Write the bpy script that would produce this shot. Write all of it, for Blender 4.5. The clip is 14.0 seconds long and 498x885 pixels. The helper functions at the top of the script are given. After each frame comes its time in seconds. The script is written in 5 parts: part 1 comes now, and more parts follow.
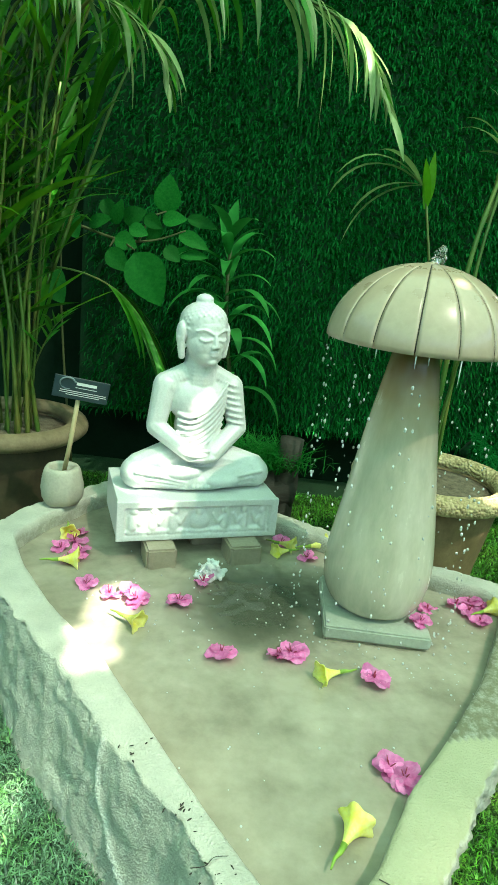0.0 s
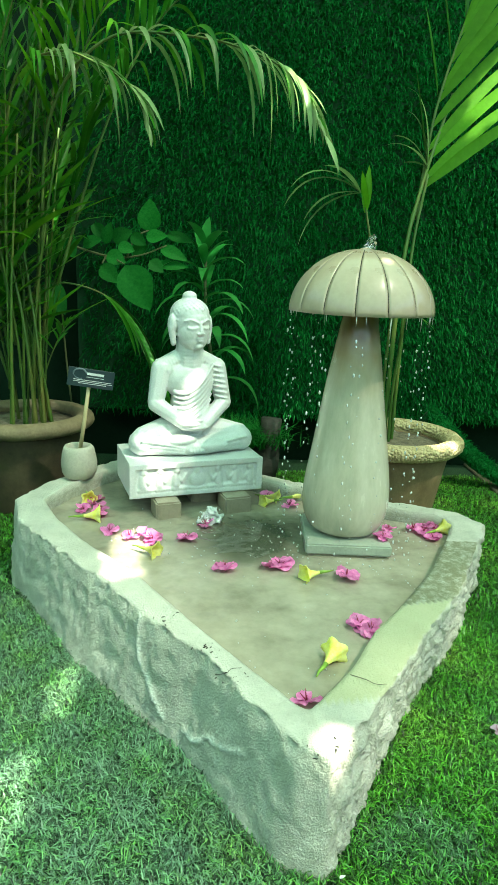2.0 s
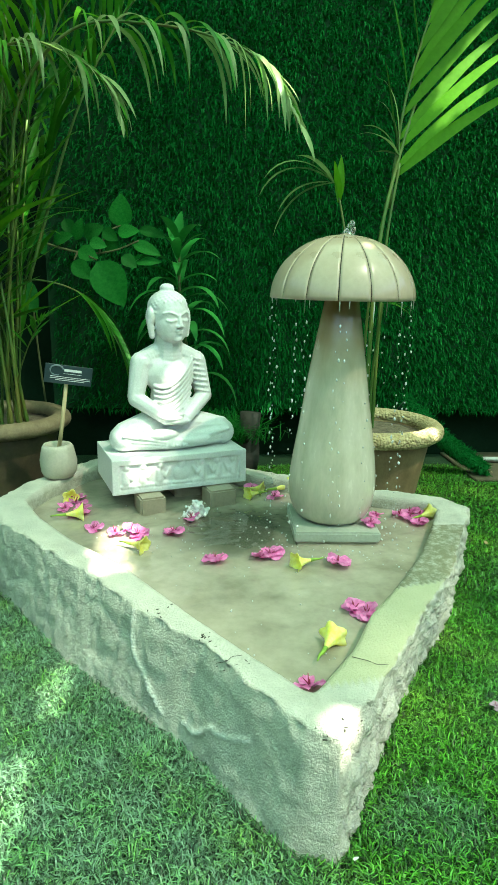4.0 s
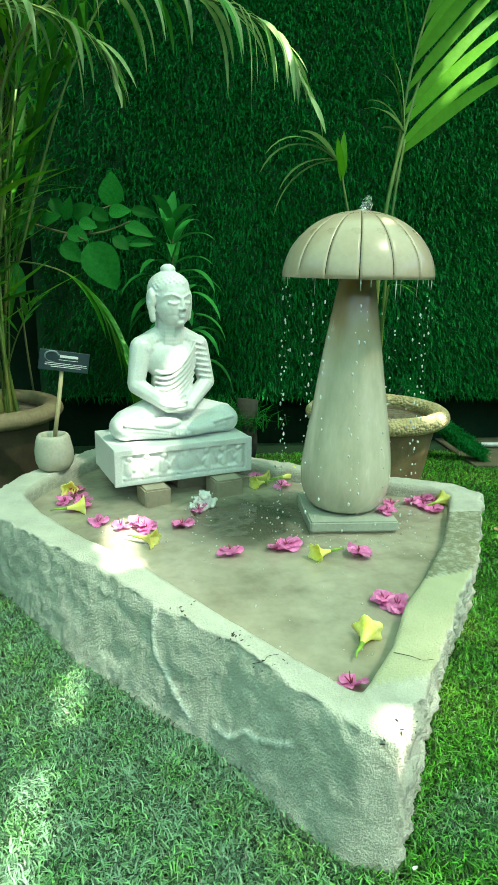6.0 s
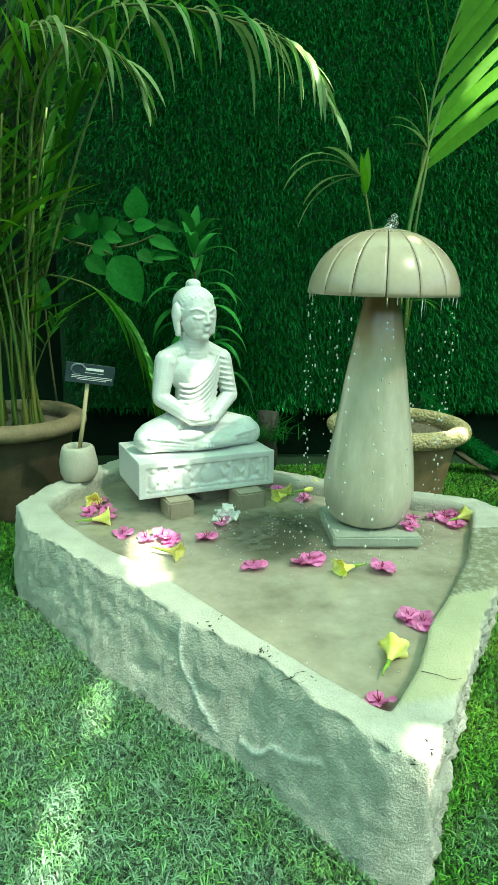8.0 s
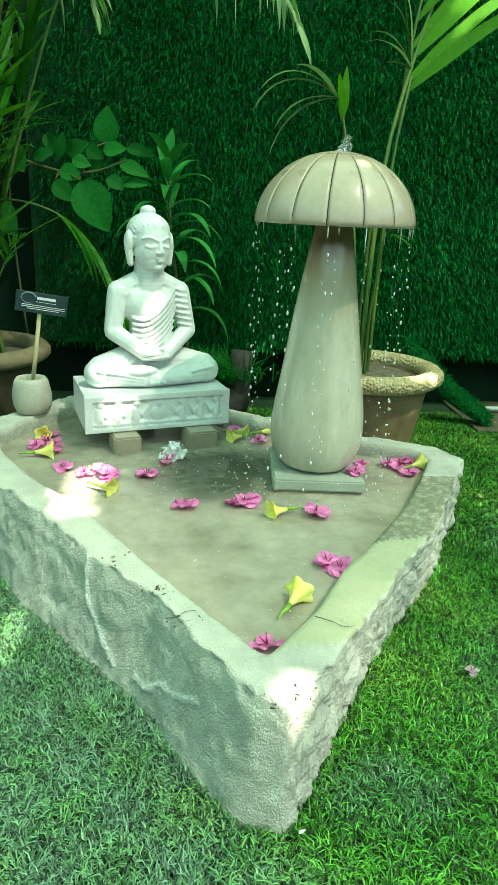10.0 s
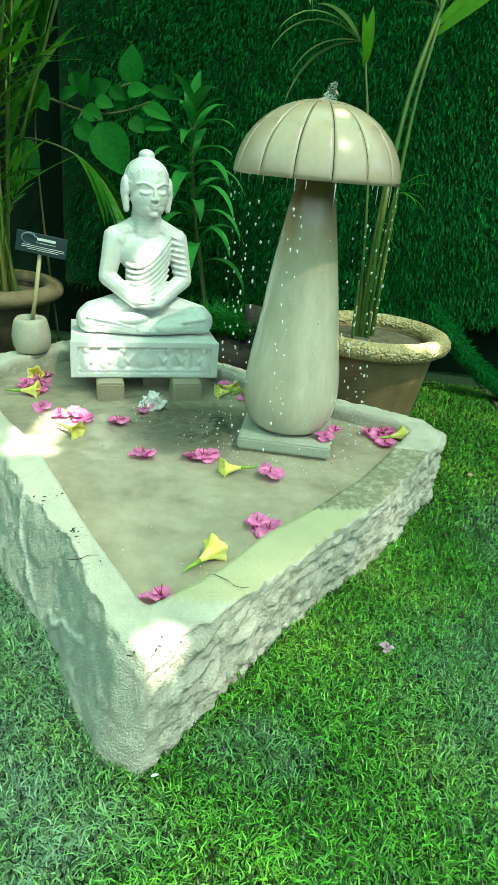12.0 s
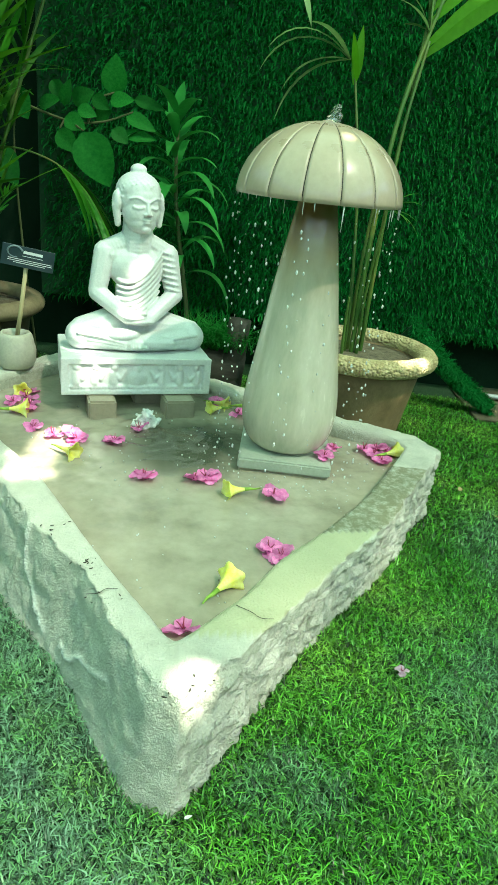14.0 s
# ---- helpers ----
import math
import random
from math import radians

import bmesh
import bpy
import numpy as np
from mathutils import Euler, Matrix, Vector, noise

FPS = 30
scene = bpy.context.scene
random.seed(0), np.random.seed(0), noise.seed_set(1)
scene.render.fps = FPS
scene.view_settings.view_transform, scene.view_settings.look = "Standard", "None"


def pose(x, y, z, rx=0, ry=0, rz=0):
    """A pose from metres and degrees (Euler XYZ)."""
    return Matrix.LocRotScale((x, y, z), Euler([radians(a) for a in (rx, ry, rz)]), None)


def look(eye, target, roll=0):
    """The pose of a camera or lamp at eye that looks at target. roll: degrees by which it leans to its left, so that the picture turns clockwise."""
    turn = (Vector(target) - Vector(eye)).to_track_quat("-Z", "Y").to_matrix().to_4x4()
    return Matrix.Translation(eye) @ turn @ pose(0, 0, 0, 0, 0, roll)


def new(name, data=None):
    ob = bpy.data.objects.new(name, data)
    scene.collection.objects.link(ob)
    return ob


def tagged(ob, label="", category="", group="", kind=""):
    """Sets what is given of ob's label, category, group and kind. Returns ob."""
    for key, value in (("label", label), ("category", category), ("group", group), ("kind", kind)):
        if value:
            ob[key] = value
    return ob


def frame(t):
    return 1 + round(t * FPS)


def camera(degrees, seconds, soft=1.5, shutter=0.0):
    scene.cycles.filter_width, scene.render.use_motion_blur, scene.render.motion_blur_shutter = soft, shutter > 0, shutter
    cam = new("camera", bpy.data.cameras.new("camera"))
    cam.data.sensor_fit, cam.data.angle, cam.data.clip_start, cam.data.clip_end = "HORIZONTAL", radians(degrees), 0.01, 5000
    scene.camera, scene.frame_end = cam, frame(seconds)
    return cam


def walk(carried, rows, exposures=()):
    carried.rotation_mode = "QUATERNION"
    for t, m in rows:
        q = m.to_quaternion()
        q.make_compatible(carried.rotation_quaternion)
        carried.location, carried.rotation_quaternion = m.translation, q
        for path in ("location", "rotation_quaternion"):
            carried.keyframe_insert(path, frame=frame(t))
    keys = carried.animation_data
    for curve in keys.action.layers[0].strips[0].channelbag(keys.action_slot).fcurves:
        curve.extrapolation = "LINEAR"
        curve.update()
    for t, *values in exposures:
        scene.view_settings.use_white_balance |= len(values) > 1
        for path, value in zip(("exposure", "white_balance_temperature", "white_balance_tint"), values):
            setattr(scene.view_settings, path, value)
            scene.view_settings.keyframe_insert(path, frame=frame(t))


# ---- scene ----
cam = camera(42.2, 14.0, soft=0.85)
PATH = [
    (0, (0.025, 0.046, 0.947), (0.032, 1.956, 0.352), 6.2),
    (0.5, (-0.02, -0.079, 0.944), (0.054, 1.82, 0.321), 4.7),
    (1, (-0.038, -0.172, 0.929), (0.072, 1.728, 0.314), 4.6),
    (1.5, (0.001, -0.279, 0.887), (0.04, 1.627, 0.28), 3.1),
    (2, (0.028, -0.324, 0.884), (0.08, 1.607, 0.362), 2.3),
    (2.5, (0.03, -0.344, 0.861), (0.114, 1.586, 0.344), 2.0),
    (3, (0.029, -0.36, 0.861), (0.133, 1.575, 0.365), 1.8),
    (5.5, (-0.101, -0.234, 0.818), (0.115, 1.68, 0.28), 0.8),
    (6, (-0.108, -0.237, 0.818), (0.125, 1.675, 0.28), 1.0),
    (6.5, (-0.111, -0.244, 0.822), (0.13, 1.667, 0.284), 0.6),
    (7, (-0.131, -0.242, 0.835), (0.068, 1.681, 0.325), 0.8),
    (7.5, (-0.14, -0.246, 0.839), (0.061, 1.679, 0.334), 1.0),
    (10, (0.075, -0.212, 0.811), (0.192, 1.665, 0.132), 2.7),
    (10.5, (0.222, -0.212, 0.792), (0.292, 1.659, 0.089), 1.6),
    (11, (0.319, -0.232, 0.82), (0.447, 1.633, 0.107), 1.5),
    (11.5, (0.327, -0.219, 0.836), (0.346, 1.623, 0.059), 5.4),
    (12, (0.332, -0.199, 0.826), (0.237, 1.624, 0.008), 5.3),
    (12.5, (0.364, -0.204, 0.826), (0.315, 1.604, -0.028), 4.4),
    (13, (0.35, -0.208, 0.839), (0.35, 1.604, -0.007), 6.2),
    (13.5, (0.317, -0.192, 0.857), (0.344, 1.637, 0.049), 5.4),
    (14, (0.225, -0.177, 0.852), (0.259, 1.655, 0.051), 6.5),
]
walk(cam, [(t, look(eye, target, roll)) for t, eye, target, roll in PATH],
     [(0.0, 1.97, 6850, -6), (14.0, 1.97, 6850, -6)])

# ---- world, sun and exposure ----
SUN = Vector((0.50, -0.42, 1.0)).normalized()
world = bpy.data.worlds.new("sky")
scene.world = world
world.use_nodes = True
wn = world.node_tree.nodes
sky = wn.new("ShaderNodeTexSky")
sky.sky_type, sky.sun_disc = "NISHITA", False
sky.sun_elevation = math.asin(SUN.z)
sky.sun_rotation = math.atan2(SUN.x, SUN.y)
world.node_tree.links.new(sky.outputs[0], wn["Background"].inputs[0])
wn["Background"].inputs[1].default_value = 0.13
sun = new("sun", bpy.data.lights.new("sun", "SUN"))
sun.data.energy, sun.data.angle, sun.data.color = 5.0, radians(0.53), (1.0, 0.95, 0.86)
sun.matrix_world = look(SUN * 10, (0, 0, 0))


# ---- materials ----
def material(name, colours, scale=8.0, rough=0.6, fine=60.0, bump=0.3, dist=0.004, spec=0.5, island=0.0, obj=0.0, trans=0.0, coat=0.0, stretch=(1, 1, 1), detail=6.0, grainy=(0.75, 1.2)):
    """Noise-mixed colours at one scale, a second finer grain, and relief."""
    m = bpy.data.materials.new(name)
    m.use_nodes = True
    n, l = m.node_tree.nodes, m.node_tree.links
    p = n["Principled BSDF"]
    tc = n.new("ShaderNodeTexCoord")
    mp = n.new("ShaderNodeMapping")
    mp.inputs["Scale"].default_value = stretch
    l.new(tc.outputs["Object"], mp.inputs[0])
    a = n.new("ShaderNodeTexNoise")
    a.inputs["Scale"].default_value, a.inputs["Detail"].default_value, a.inputs["Roughness"].default_value = scale, detail, 0.65
    l.new(mp.outputs[0], a.inputs["Vector"])
    ramp = n.new("ShaderNodeValToRGB")
    while len(ramp.color_ramp.elements) < len(colours):
        ramp.color_ramp.elements.new(0.5)
    for i, c in enumerate(colours):
        e = ramp.color_ramp.elements[i]
        e.position = 0.3 + 0.4 * i / max(1, len(colours) - 1)
        e.color = (*c, 1)
    l.new(a.outputs["Fac"], ramp.inputs[0])
    b = n.new("ShaderNodeTexNoise")
    b.inputs["Scale"].default_value, b.inputs["Detail"].default_value, b.inputs["Roughness"].default_value = fine, 6, 0.62
    l.new(mp.outputs[0], b.inputs["Vector"])
    grain = n.new("ShaderNodeMapRange")
    grain.inputs["To Min"].default_value, grain.inputs["To Max"].default_value = grainy
    l.new(b.outputs["Fac"], grain.inputs[0])
    hsv = n.new("ShaderNodeHueSaturation")
    l.new(ramp.outputs[0], hsv.inputs["Color"])
    value = grain.outputs[0]
    for amount, node, out in ((island, "ShaderNodeNewGeometry", "Random Per Island"), (obj, "ShaderNodeObjectInfo", "Random")):
        if amount:
            g = n.new(node)
            r = n.new("ShaderNodeMapRange")
            r.inputs["To Min"].default_value, r.inputs["To Max"].default_value = 1 - amount, 1 + amount
            l.new(g.outputs[out], r.inputs[0])
            mul = n.new("ShaderNodeMath")
            mul.operation = "MULTIPLY"
            l.new(value, mul.inputs[0])
            l.new(r.outputs[0], mul.inputs[1])
            value = mul.outputs[0]
    l.new(value, hsv.inputs["Value"])
    l.new(hsv.outputs[0], p.inputs["Base Color"])
    rr = n.new("ShaderNodeMapRange")
    rr.inputs["To Min"].default_value, rr.inputs["To Max"].default_value = max(0.02, rough - 0.12), min(1, rough + 0.12)
    l.new(a.outputs["Fac"], rr.inputs[0])
    l.new(rr.outputs[0], p.inputs["Roughness"])
    p.inputs["Specular IOR Level"].default_value = spec
    p.inputs["Coat Weight"].default_value = coat
    if bump:
        bp = n.new("ShaderNodeBump")
        bp.inputs["Strength"].default_value, bp.inputs["Distance"].default_value = bump, dist
        l.new(b.outputs["Fac"], bp.inputs["Height"])
        l.new(bp.outputs[0], p.inputs["Normal"])
    if trans:
        out = n["Material Output"]
        t = n.new("ShaderNodeBsdfTranslucent")
        l.new(hsv.outputs[0], t.inputs["Color"])
        mix = n.new("ShaderNodeMixShader")
        mix.inputs[0].default_value = trans
        l.new(p.outputs[0], mix.inputs[1])
        l.new(t.outputs[0], mix.inputs[2])
        l.new(mix.outputs[0], out.inputs["Surface"])
    return m


def node(m, kind):
    return m.node_tree.nodes.new(kind)


M_stone = material("rough_sandstone", [(0.46, 0.455, 0.40), (0.57, 0.56, 0.49), (0.68, 0.66, 0.58)], 14, 0.85, 240, 1.0, 0.006, detail=12, grainy=(0.72, 1.22))
M_marble = material("white_marble", [(0.66, 0.67, 0.66), (0.75, 0.755, 0.74)], 14, 0.38, 220, 0.12, 0.001)
M_mush = material("polished_greenish_sandstone", [(0.40, 0.40, 0.31), (0.54, 0.50, 0.39), (0.66, 0.61, 0.51)], 12, 0.24, 60, 0.12, 0.002, coat=0.3, stretch=(1, 1, 0.28), grainy=(0.88, 1.10))
M_cap = material("buff_sandstone_cap", [(0.40, 0.30, 0.215), (0.46, 0.35, 0.255), (0.51, 0.405, 0.31)], 7, 0.30, 70, 0.06, 0.001, coat=0.5, obj=0.05, grainy=(0.88, 1.10))
M_groove = material("dark_joint", [(0.03, 0.028, 0.02), (0.06, 0.05, 0.04)], 30, 0.8)
M_slab = material("grey_green_slab", [(0.30, 0.33, 0.28), (0.42, 0.44, 0.37)], 12, 0.4, 120, 0.2, 0.001)
M_block = material("wet_stone_block", [(0.26, 0.22, 0.16), (0.38, 0.33, 0.25)], 16, 0.35, 120, 0.3, 0.002)
M_pebble = material("smooth_river_stone", [(0.40, 0.38, 0.31), (0.54, 0.51, 0.42)], 14, 0.6, 160, 0.25, 0.001)
M_stick = material("pale_bamboo_stick", [(0.50, 0.40, 0.22), (0.62, 0.52, 0.32)], 20, 0.5, 90, 0.1, 0.001, stretch=(1, 1, 0.2))
M_sign = material("dark_slate_card", [(0.018, 0.035, 0.045), (0.025, 0.05, 0.06)], 9, 0.35, 80, 0.0)
M_print = material("white_print", [(0.65, 0.68, 0.68), (0.75, 0.77, 0.77)], 20, 0.5, 80, 0.0)
M_logo = material("grey_print", [(0.12, 0.17, 0.19), (0.16, 0.21, 0.23)], 20, 0.5, 80, 0.0)
M_pot = material("terracotta_pot", [(0.16, 0.105, 0.05), (0.24, 0.16, 0.08), (0.30, 0.21, 0.11)], 9, 0.7, 90, 0.35, 0.003)
# left pot: the foliage's shade is put into this darker terracotta
M_pot_dark = material("shade_toned_terracotta", [(0.035, 0.026, 0.014), (0.07, 0.05, 0.026), (0.10, 0.075, 0.04)], 9, 0.75, 90, 0.35, 0.003)
M_collar = material("buff_pot_collar", [(0.42, 0.32, 0.15), (0.60, 0.50, 0.28)], 26, 0.65, 140, 0.3, 0.002)
# its collar, likewise darkened to stand in for shade
M_collar2 = material("shade_toned_collar", [(0.15, 0.11, 0.06), (0.27, 0.21, 0.12)], 16, 0.75, 120, 0.4, 0.003)
M_soil = material("potting_soil", [(0.07, 0.055, 0.035), (0.16, 0.13, 0.085), (0.24, 0.2, 0.14)], 40, 0.95, 160, 1.0, 0.006)
M_turf = material("artificial_turf_blades", [(0.024, 0.112, 0.010), (0.058, 0.190, 0.018), (0.150, 0.285, 0.038)], 3, 0.34, 20, 0.0, island=0.5, trans=0.15, spec=0.30)
M_turf_base = material("turf_backing", [(0.006, 0.03, 0.008), (0.012, 0.05, 0.013)], 25, 0.95, 120, 0.6, 0.006)
M_mat = material("wall_mat_blades", [(0.008, 0.105, 0.020), (0.016, 0.155, 0.032)], 2.2, 0.8, 15, 0.0, island=0.45, trans=0.15, spec=0.03)
M_mat_base = material("wall_mat_backing", [(0.004, 0.042, 0.012), (0.008, 0.062, 0.018)], 20, 0.95, 90, 0.5, 0.006)
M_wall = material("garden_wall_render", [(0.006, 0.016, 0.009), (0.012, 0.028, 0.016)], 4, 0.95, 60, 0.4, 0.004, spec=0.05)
M_dirt = material("bare_soil", [(0.06, 0.055, 0.03), (0.13, 0.11, 0.065)], 12, 0.95, 80, 0.8, 0.008)
M_palm = material("palm_leaflet", [(0.016, 0.12, 0.010), (0.045, 0.21, 0.014), (0.095, 0.28, 0.022)], 5, 0.40, 60, 0.1, 0.001, obj=0.35, spec=0.25, trans=0.3, stretch=(1, 1, 1))
# lit copy of the palm leaflet: sunlight is put into its paler colour
M_palm_pale = material("painted_sunlit_leaflet", [(0.10, 0.22, 0.06), (0.20, 0.32, 0.11), (0.32, 0.40, 0.19)], 5, 0.35, 60, 0.1, 0.001, obj=0.25, trans=0.35)
M_palm_lime = material("young_palm_leaflet", [(0.08, 0.27, 0.010), (0.15, 0.39, 0.022)], 5, 0.45, 60, 0.1, 0.001, obj=0.2, trans=0.5, spec=0.2)
M_cane = material("palm_cane", [(0.03, 0.09, 0.012), (0.07, 0.135, 0.02), (0.19, 0.17, 0.035)], 9, 0.5, 50, 0.15, 0.001, obj=0.25, stretch=(1, 1, 0.4))
M_leaf = material("shrub_leaf", [(0.010, 0.125, 0.016), (0.028, 0.20, 0.028)], 14, 0.55, 60, 0.2, 0.001, obj=0.3, trans=0.25, spec=0.10)
M_leaf_dark = material("dracaena_leaf", [(0.026, 0.21, 0.035), (0.06, 0.32, 0.06)], 10, 0.5, 60, 0.1, 0.001, obj=0.3, trans=0.25, spec=0.2)
M_twig = material("green_twig", [(0.07, 0.09, 0.03), (0.12, 0.14, 0.05)], 20, 0.7, 60, 0.2, 0.001)
M_log = material("grey_log", [(0.03, 0.028, 0.022), (0.075, 0.068, 0.052)], 10, 0.9, 50, 0.9, 0.006, stretch=(0.3, 1, 1))
M_pink = material("bougainvillea_bract", [(0.66, 0.09, 0.36), (0.80, 0.22, 0.54), (0.86, 0.42, 0.68)], 45, 0.55, 200, 0.2, 0.001, obj=0.25, trans=0.3)
M_stamen = material("dark_stamen", [(0.25, 0.02, 0.06), (0.35, 0.03, 0.08)], 40, 0.6)
M_yellow = material("yellow_trumpet_petal", [(0.88, 0.82, 0.08), (0.92, 0.90, 0.45)], 40, 0.5, 200, 0.2, 0.001, obj=0.2, trans=0.3)
M_calyx = material("green_calyx", [(0.18, 0.32, 0.04), (0.28, 0.42, 0.06)], 40, 0.6)
M_dead = material("dry_leaf", [(0.22, 0.16, 0.07), (0.36, 0.30, 0.16)], 30, 0.8, obj=0.4)
M_white = material("white_scrap", [(0.7, 0.72, 0.68), (0.8, 0.8, 0.78)], 30, 0.6)
M_pipe = material("pale_plastic_pipe", [(0.35, 0.40, 0.38), (0.48, 0.52, 0.5)], 14, 0.5)

# turf: pale sky sheen painted into the blades' colour in patches
n, l = M_turf.node_tree.nodes, M_turf.node_tree.links
bsdf = n["Principled BSDF"]
at = n.new("ShaderNodeAttribute")
at.attribute_name = "sky_sheen"
mx = n.new("ShaderNodeMix")
mx.data_type = "RGBA"
mx.inputs["B"].default_value = (0.115, 0.200, 0.135, 1)
l.new(at.outputs["Fac"], mx.inputs["Factor"])
l.new(bsdf.inputs["Base Color"].links[0].from_socket, mx.inputs["A"])
vary = n.new("ShaderNodeHueSaturation")
geo = n.new("ShaderNodeNewGeometry")
rng = n.new("ShaderNodeMapRange")
rng.inputs["To Min"].default_value, rng.inputs["To Max"].default_value = 0.05, 2.2
l.new(geo.outputs["Random Per Island"], rng.inputs[0])
l.new(rng.outputs[0], vary.inputs["Value"])
l.new(mx.outputs["Result"], vary.inputs["Color"])
l.new(vary.outputs[0], bsdf.inputs["Base Color"])

# pot collar: pressed pebble pattern
n, l = M_collar.node_tree.nodes, M_collar.node_tree.links
bsdf = n["Principled BSDF"]
tc = n.new("ShaderNodeTexCoord")
peb = n.new("ShaderNodeTexVoronoi")
peb.inputs["Scale"].default_value = 105
l.new(tc.outputs["Object"], peb.inputs["Vector"])
pb = n.new("ShaderNodeBump")
pb.invert = True
pb.inputs["Strength"].default_value, pb.inputs["Distance"].default_value = 1.0, 0.009
l.new(peb.outputs["Distance"], pb.inputs["Height"])
l.new(pb.outputs[0], bsdf.inputs["Normal"])

# stem: rusty water stain that runs down from under the cap
n, l = M_mush.node_tree.nodes, M_mush.node_tree.links
bsdf = n["Principled BSDF"]
tc = n.new("ShaderNodeTexCoord")
sep = n.new("ShaderNodeSeparateXYZ")
l.new(tc.outputs["Object"], sep.inputs[0])
high = n.new("ShaderNodeMapRange")
high.inputs["From Min"].default_value, high.inputs["From Max"].default_value = 0.36, 0.60
high.inputs["To Max"].default_value = 2.0
l.new(sep.outputs["Z"], high.inputs[0])
stain = n.new("ShaderNodeTexNoise")
stain.inputs["Scale"].default_value = 12
l.new(tc.outputs["Object"], stain.inputs["Vector"])
mul = n.new("ShaderNodeMath")
mul.operation = "MULTIPLY"
mul.use_clamp = True
l.new(high.outputs[0], mul.inputs[0])
l.new(stain.outputs["Fac"], mul.inputs[1])
mx = n.new("ShaderNodeMix")
mx.data_type = "RGBA"
mx.inputs["B"].default_value = (0.42, 0.27, 0.12, 1)
l.new(mul.outputs[0], mx.inputs["Factor"])
l.new(bsdf.inputs["Base Color"].links[0].from_socket, mx.inputs["A"])
l.new(mx.outputs["Result"], bsdf.inputs["Base Color"])

# stone basin: veins of calcite, and a yellower right-hand rim
n, l = M_stone.node_tree.nodes, M_stone.node_tree.links
bsdf = n["Principled BSDF"]
before = bsdf.inputs["Base Color"].links[0].from_socket
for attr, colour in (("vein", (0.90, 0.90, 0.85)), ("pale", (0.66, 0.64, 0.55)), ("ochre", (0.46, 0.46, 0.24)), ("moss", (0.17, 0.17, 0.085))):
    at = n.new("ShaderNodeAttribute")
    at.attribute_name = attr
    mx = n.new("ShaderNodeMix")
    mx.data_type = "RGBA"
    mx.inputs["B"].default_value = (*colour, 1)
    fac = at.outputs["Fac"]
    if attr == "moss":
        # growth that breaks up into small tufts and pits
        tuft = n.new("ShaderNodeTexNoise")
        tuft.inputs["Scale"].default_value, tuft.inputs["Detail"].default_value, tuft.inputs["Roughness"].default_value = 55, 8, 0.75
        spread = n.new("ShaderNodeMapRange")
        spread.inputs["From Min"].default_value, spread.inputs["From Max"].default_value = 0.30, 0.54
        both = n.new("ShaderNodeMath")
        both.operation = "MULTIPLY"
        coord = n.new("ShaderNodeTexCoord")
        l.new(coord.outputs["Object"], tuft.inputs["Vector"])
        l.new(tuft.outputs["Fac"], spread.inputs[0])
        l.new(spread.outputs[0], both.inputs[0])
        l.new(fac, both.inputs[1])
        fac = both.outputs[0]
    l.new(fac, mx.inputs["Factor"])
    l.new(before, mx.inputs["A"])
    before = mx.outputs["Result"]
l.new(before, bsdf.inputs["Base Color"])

# murky pool water
M_water = bpy.data.materials.new("murky_pool_water")
M_water.use_nodes = True
n, l = M_water.node_tree.nodes, M_water.node_tree.links
bsdf = n["Principled BSDF"]
tc = n.new("ShaderNodeTexCoord")
cloud = n.new("ShaderNodeTexNoise")
cloud.inputs["Scale"].default_value, cloud.inputs["Detail"].default_value, cloud.inputs["Roughness"].default_value = 8, 8, 0.66
ramp = n.new("ShaderNodeValToRGB")
ramp.color_ramp.elements[0].position, ramp.color_ramp.elements[0].color = 0.34, (0.29, 0.26, 0.20, 1)
ramp.color_ramp.elements[1].position, ramp.color_ramp.elements[1].color = 0.66, (0.47, 0.42, 0.335, 1)
rip = n.new("ShaderNodeTexNoise")
rip.inputs["Scale"].default_value, rip.inputs["Detail"].default_value = 42, 4
bp = n.new("ShaderNodeBump")
bp.inputs["Strength"].default_value, bp.inputs["Distance"].default_value = 0.5, 0.0022
for a, b in ((tc.outputs["Object"], cloud.inputs["Vector"]), (tc.outputs["Object"], rip.inputs["Vector"]), (cloud.outputs["Fac"], ramp.inputs[0]), (ramp.outputs[0], bsdf.inputs["Base Color"]), (rip.outputs["Fac"], bp.inputs["Height"]), (bp.outputs[0], bsdf.inputs["Normal"])):
    l.new(a, b)
bsdf.inputs["Roughness"].default_value, bsdf.inputs["IOR"].default_value, bsdf.inputs["Alpha"].default_value = 0.02, 1.50, 0.86

# dark reflection in front of the spring, painted into the water's colour
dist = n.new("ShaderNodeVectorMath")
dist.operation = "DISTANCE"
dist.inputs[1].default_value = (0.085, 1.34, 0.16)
dark_reflection = n.new("ShaderNodeMapRange")
dark_reflection.interpolation_type = "SMOOTHERSTEP"
dark_reflection.inputs["From Min"].default_value, dark_reflection.inputs["From Max"].default_value = 0.06, 0.26
dark_reflection.inputs["To Min"].default_value, dark_reflection.inputs["To Max"].default_value = 0.95, 0.0
warp = n.new("ShaderNodeVectorMath")
warp.operation = "MULTIPLY_ADD"
warp.inputs[1].default_value = (0.12, 0.12, 0.0)
l.new(cloud.outputs["Color"], warp.inputs[0])
l.new(tc.outputs["Object"], warp.inputs[2])
shift = n.new("ShaderNodeVectorMath")
shift.operation = "SUBTRACT"
shift.inputs[1].default_value = (0.06, 0.06, 0.0)
l.new(warp.outputs[0], shift.inputs[0])
l.new(shift.outputs[0], dist.inputs[0])
l.new(dist.outputs["Value"], dark_reflection.inputs[0])
mx = n.new("ShaderNodeMix")
mx.data_type = "RGBA"
